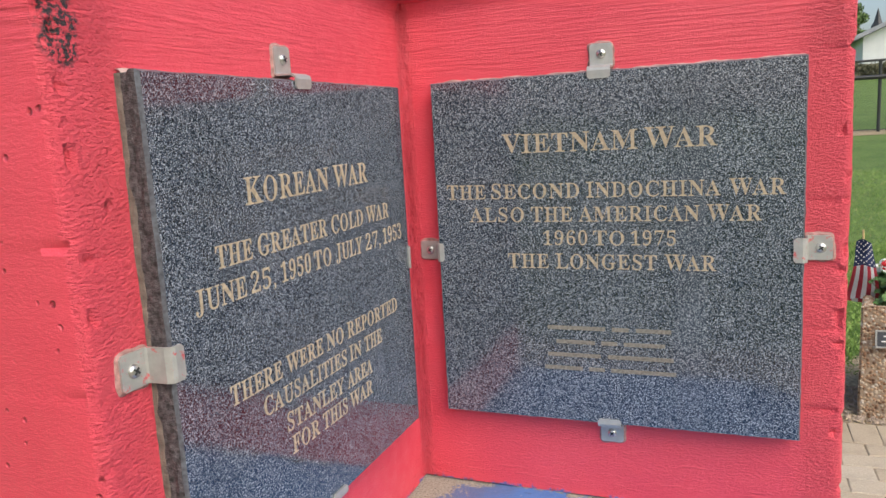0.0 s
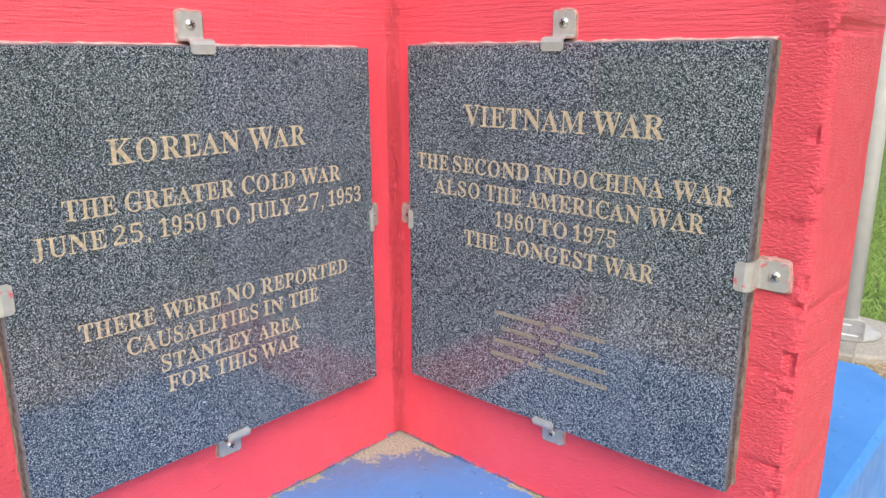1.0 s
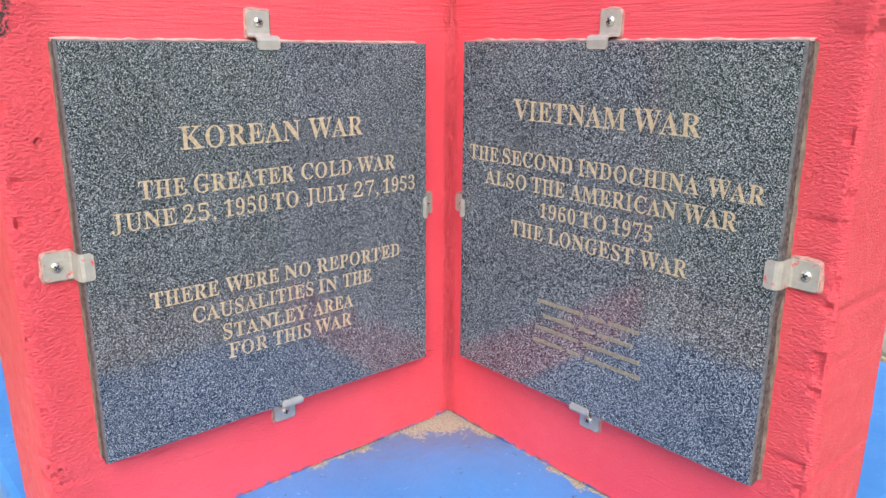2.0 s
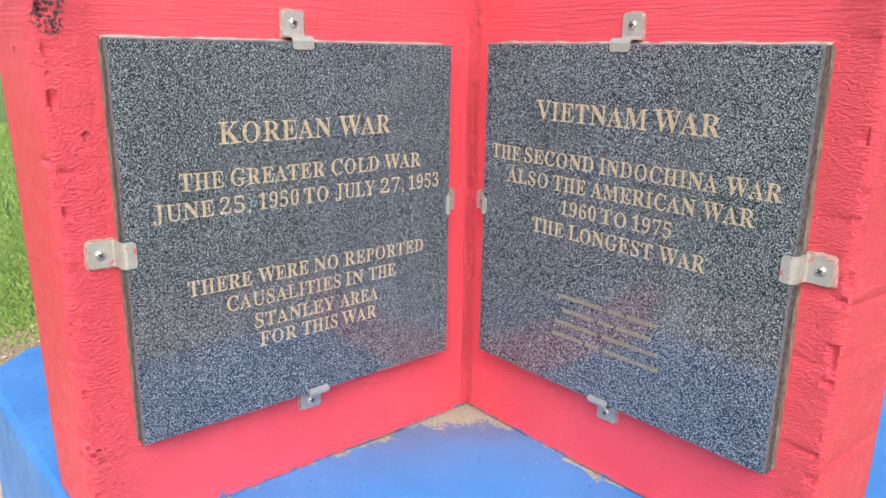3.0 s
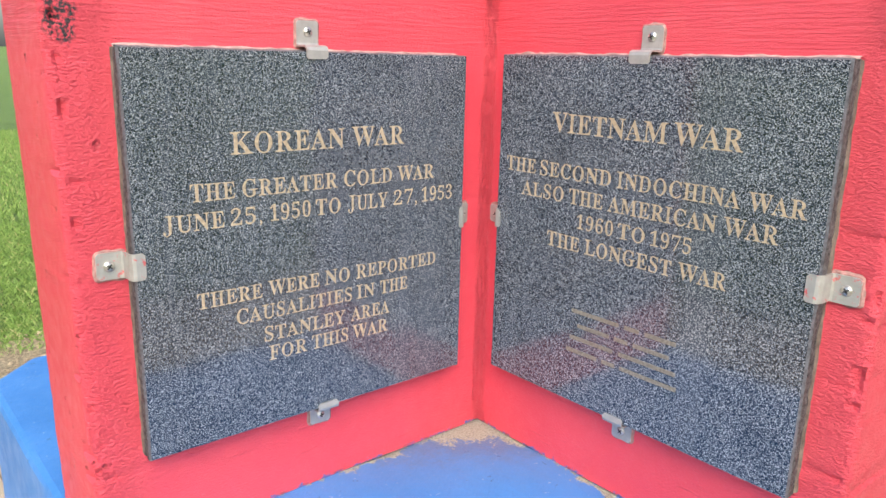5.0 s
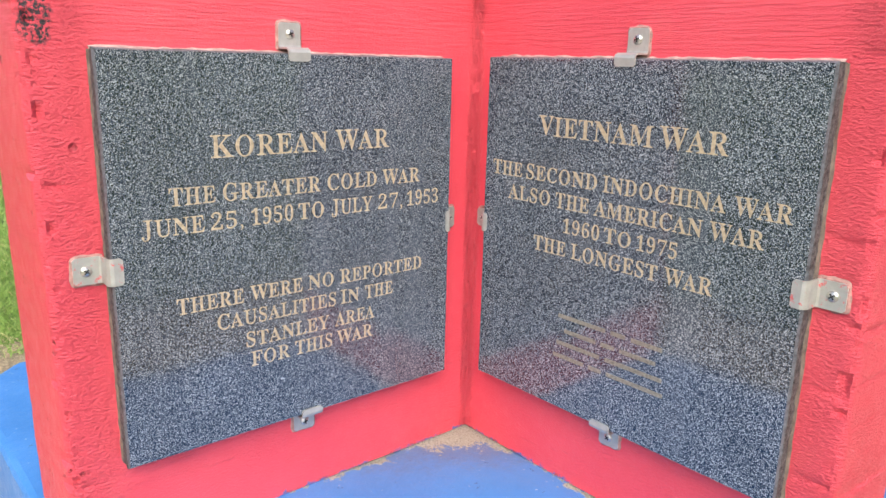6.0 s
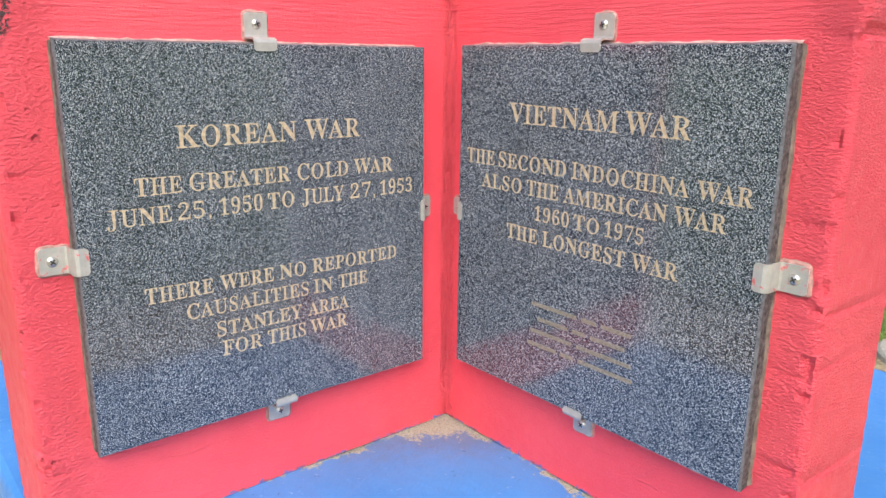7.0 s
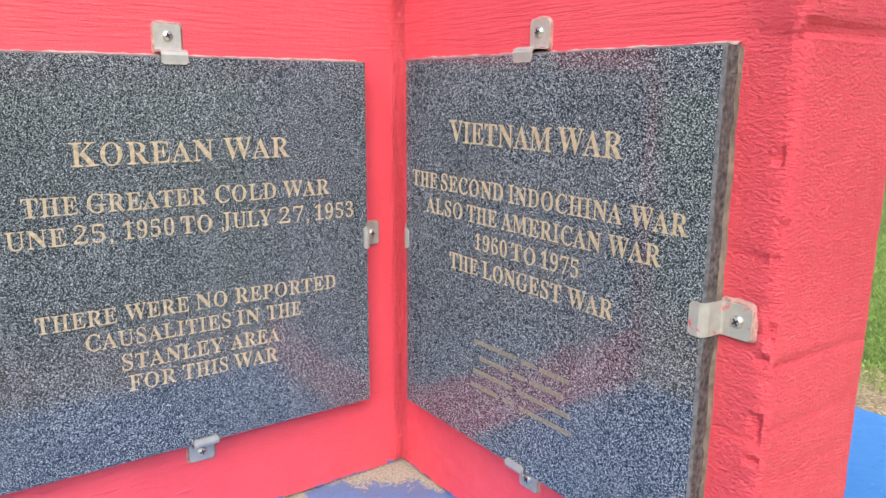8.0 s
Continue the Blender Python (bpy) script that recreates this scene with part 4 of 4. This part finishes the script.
# ---------------- distance: fence, houses, trees ----------------
def make_fence():
    f = thing("chain_link_fence", "black chain-link fence with round posts along the bank", "fence")
    y, h = 15.9, 1.42
    z = rise(0, y)
    x0, x1, xp = -4.0, 14.0, 3.245
    for k in range(-2, 5):
        bm = bmesh.new()
        px = xp + k * 2.4
        tube(bm, (px, y, z - 0.1), (px, y, z + h), 0.032, n=10)
        part("post", bm, IRON, f)
    # top rail, an added thick bar for the shaded band beyond, and bottom wire
    for zz, r in ((z + h - 0.02, 0.024), (z + h - 0.34, 0.042), (z + 0.05, 0.008)):
        bm = bmesh.new()
        tube(bm, (x0, y - 0.03, zz), (x1, y - 0.03, zz), r, n=8)
        part("rail_and_band", bm, IRON, f)
    bm = bmesh.new()
    step = 0.065
    xa, xb = 1.0, 5.0
    for i in range(int((xb - xa + h) / step)):
        for s in (1, -1):
            p = xa - h + i * step
            a, b = (p, 0.0), (p + h, h)
            if s < 0:
                a, b = (p + h, 0.0), (p, h)
            tube(bm, (a[0], y + 0.004 * s, z + a[1]), (b[0], y + 0.004 * s, z + b[1]), 0.002, n=3, caps=False)
    part("mesh_panel", bm, IRON, f, "black wire mesh")


make_fence()


def make_fence_strip():
    bm = bmesh.new()
    n = 40
    rows = []
    for i in range(n + 1):
        x = -4 + 18 * i / n
        wob = 0.12 * noise.noise(Vector((x * 1.3, 0, 5)))
        rows.append([bm.verts.new((x, y, rise(x, y) + 0.004)) for y in (15.35 + wob, 15.65, 15.99, 16.25 + wob)])
    for a, b in zip(rows, rows[1:]):
        for j in range(3):
            bm.faces.new((a[j], b[j], b[j + 1], a[j + 1]))
    tagged(part("soil_strip", bm, MULCH), "bare tan soil strip under the fence", "soil", kind="structure")


make_fence_strip()


def make_hedge():
    rng = np.random.default_rng(31)
    h = thing("hedge", "low brown-green hedge in front of the pale house", "hedge")
    vs, fs = [], []
    for _ in range(9000):
        x, y, z = rng.uniform(2, 9), rng.uniform(30.2, 31.2), rng.uniform(0, 0.75) ** 1.0
        z += 0.12 * math.sin(x * 2.1) + 2.15
        q = Euler(rng.uniform(0, 6, 3)).to_matrix()
        o = len(vs)
        vs += [tuple(Vector((x, y, z)) + q @ Vector(p)) for p in ((0.07, 0, 0), (0, 0.045, 0), (-0.07, 0, 0), (0, -0.045, 0))]
        fs.append((o, o + 1, o + 2, o + 3))
    me = bpy.data.meshes.new("foliage")
    me.from_pydata(vs, [], fs)
    me.materials.append(HEDGE)
    new("foliage", me).parent = h


make_hedge()


def make_house(name, label, x0, x1, y0, y1, zg, eave, ridge, along_y=True):
    h = thing(name, label, "house")
    bm = bmesh.new()
    box(bm, (x0, y0, zg - 0.5), (x1, y1, eave))
    xm = (x0 + x1) / 2
    for y in (y0, y1):
        bm.faces.new([bm.verts.new(p) for p in ((x0, y, eave), (x1, y, eave), (xm, y, ridge))])
    part("wall", bm, SIDING, h, "pale painted siding")
    bm = bmesh.new()
    o, t = 0.4, 0.22
    k = (ridge - eave) / (xm - x0)
    for s, e in ((-1, x0 - o), (1, x1 + o)):
        ze = eave - o * k
        vs = [bm.verts.new(p) for y in (y0 - o, y1 + o) for p in ((e, y, ze + 0.02), (xm, y, ridge + 0.02), (xm, y, ridge + t), (e, y, ze + t))]
        for a, b, c, d in ((0, 1, 2, 3), (7, 6, 5, 4), (0, 4, 5, 1), (1, 5, 6, 2), (2, 6, 7, 3), (3, 7, 4, 0)):
            bm.faces.new((vs[a], vs[b], vs[c], vs[d]))
    part("roof", bm, ROOF, h, "grey shingle roof")
    for i in range(2):
        bm = bmesh.new()
        wx = x0 + (x1 - x0) * (0.4 + 0.35 * i)
        box(bm, (wx - 0.5, y0 - 0.04, eave - 1.9), (wx + 0.5, y0 + 0.02, eave - 0.6))
        part("window", bm, BLACK, h)
    return h


make_house("house", "pale house with a grey gable roof beyond the fence", 5.95, 15.0, 38.0, 48.0, 2.2, 4.35, 6.3)
house = make_house("church", "far pale church with a pointed dark steeple", 10.0, 18.0, 62.0, 80.0, 2.3, 4.6, 6.2)
bm = bmesh.new()
sx, sy = 10.72, 66.0
box(bm, (sx - 0.32, sy - 0.32, 4.0), (sx + 0.32, sy + 0.32, 7.15))
part("belfry", bm, SIDING, house)
bm = bmesh.new()
lathe(bm, [(0.46, 7.1), (0.46, 7.18), (0.26, 7.55), (0.10, 8.2), (0.02, 8.5)], 8, (sx, sy))
part("steeple", bm, IRON, house, "dark pointed steeple")


def make_tree(x, y, height, spread, dark, seed, label):
    rng = random.Random(seed)
    z = rise(x, y) - 0.05
    t = thing("tree", label, "tree", m=pose(x, y, z))
    bm = bmesh.new()
    tube(bm, (0, 0, -0.2), (0, 0, height * 0.5), 0.2 * height / 8, 0.09 * height / 8, 10)
    for _ in range(9):
        a, z0 = rng.uniform(0, 6.28), rng.uniform(0.25, 0.5) * height
        tube(bm, (0, 0, z0), (spread * 0.6 * math.cos(a), spread * 0.6 * math.sin(a), z0 + height * rng.uniform(0.15, 0.3)), 0.05 * height / 8, 0.015, 6)
    part("trunk", bm, BARK, t)
    vs, fs = [], []
    clumps = [(Vector((rng.gauss(0, spread * 0.38), rng.gauss(0, spread * 0.38), height * rng.uniform(0.35, 0.95))), spread * rng.uniform(0.22, 0.42)) for _ in range(26)]
    for _ in range(7000):
        c, r = rng.choice(clumps)
        if dark:
            k = rng.random()
            w = spread * (1.02 - k) * (0.75 + 0.25 * math.sin(k * 60))
            a = rng.uniform(0, 6.28)
            rr = w * math.sqrt(rng.random())
            p = Vector((rr * math.cos(a), rr * math.sin(a), height * (0.08 + 0.92 * k)))
        else:
            d = Vector((rng.gauss(0, 1), rng.gauss(0, 1), rng.gauss(0, 1))).normalized()
            p = c + d * r * rng.random() ** 0.4
        q = Euler((rng.uniform(0, 6), rng.uniform(0, 6), rng.uniform(0, 6))).to_matrix()
        s = rng.uniform(0.06, 0.15) * (height / 8)
        o = len(vs)
        vs += [p + q @ Vector((s, 0, 0)), p + q @ Vector((0, s * 0.6, 0)), p + q @ Vector((-s, 0, 0)), p + q @ Vector((0, -s * 0.6, 0))]
        fs.append((o, o + 1, o + 2, o + 3))
    me = bpy.data.meshes.new("crown")
    me.from_pydata([tuple(v) for v in vs], [], fs)
    me.materials.append(FIR if dark else LEAF)
    crown = new("crown", me)
    crown.parent = t


make_tree(7.75, 56.0, 5.6, 1.1, False, 2, "leafy green tree beyond the house")
make_tree(-9.0, 19.0, 6.5, 2.6, True, 5, "dark dense fir tree at the edge of the lawn")
make_tree(-13.5, 21.0, 7.5, 3.0, False, 8, "leafy green tree at the edge of the lawn")


# ---------------- paving, last ----------------
def make_paving():
    base = bmesh.new()
    box(base, (PX0, PY0, -0.06), (PX1, PY1, -0.0015))
    pav = part("paving", base, SAND)
    tagged(pav, "tan concrete paving with sand joints round the memorial", "paving", kind="structure")

    def brick_mesh(lx, ly, seed):
        bm = bmesh.new()
        c = 0.004
        rng = random.Random(seed)
        rings = []
        for inset, z in ((0.0, -0.02), (0.0, 0.0055), (c, 0.0085)):
            rings.append([bm.verts.new((sx * (lx / 2 - inset) + rng.uniform(-0.0012, 0.0012), sy * (ly / 2 - inset) + rng.uniform(-0.0012, 0.0012), z)) for sx, sy in ((-1, -1), (1, -1), (1, 1), (-1, 1))])
        for a, b in zip(rings, rings[1:]):
            for i in range(4):
                bm.faces.new((a[i], a[(i + 1) % 4], b[(i + 1) % 4], b[i]))
        bm.faces.new(rings[-1])
        me = bpy.data.meshes.new("paver")
        bm.to_mesh(me)
        bm.free()
        me.materials.append(PAVER)
        return me

    long_ones = [brick_mesh(0.2085, 0.1095, i) for i in range(4)]
    rest_v, rest_f = [], []
    count = 0
    rng = random.Random(4)
    places = []
    x = PX0 + 0.055
    while x < PX1:                              # soldier course along the bed
        places.append((x, PY1 - 0.107, 90))
        x += 0.1115
    y, row = PY1 - 0.107 * 2 - 0.061, 0
    while y > PY0:
        x = PX0 + 0.105 + (0.106 if row % 2 else 0.0)
        while x < PX1:
            places.append((x, y, 0))
            x += 0.2115
        y -= 0.1125
        row += 1
    for x, y, turn in places:
        if XW + 0.08 < x < XE - 0.08 and YS + 0.08 < y < YN:
            continue
        me = long_ones[rng.randrange(4)]
        m = pose(x + rng.uniform(-0.001, 0.001), y, rng.uniform(-0.0015, 0.0015), rng.uniform(-0.4, 0.4), rng.uniform(-0.4, 0.4), turn + rng.uniform(-0.5, 0.5))
        seen = (0.5 < x < 1.9 and 1.0 < y) or (-2.3 < x < -0.9 and -1.3 < y < -0.1)
        if seen and count < 300:
            ob = new("paver", me)
            ob.parent = pav
            ob.matrix_world = m
            count += 1
        else:
            o = len(rest_v)
            rest_v += [tuple(m @ v.co) for v in me.vertices]
            rest_f += [tuple(i + o for i in p.vertices) for p in me.polygons]
    me = bpy.data.meshes.new("pavers")
    me.from_pydata(rest_v, [], rest_f)
    me.materials.append(PAVER)
    ob = new("pavers", me)
    ob.parent = pav
    ob["kind"] = "stuff"


make_paving()
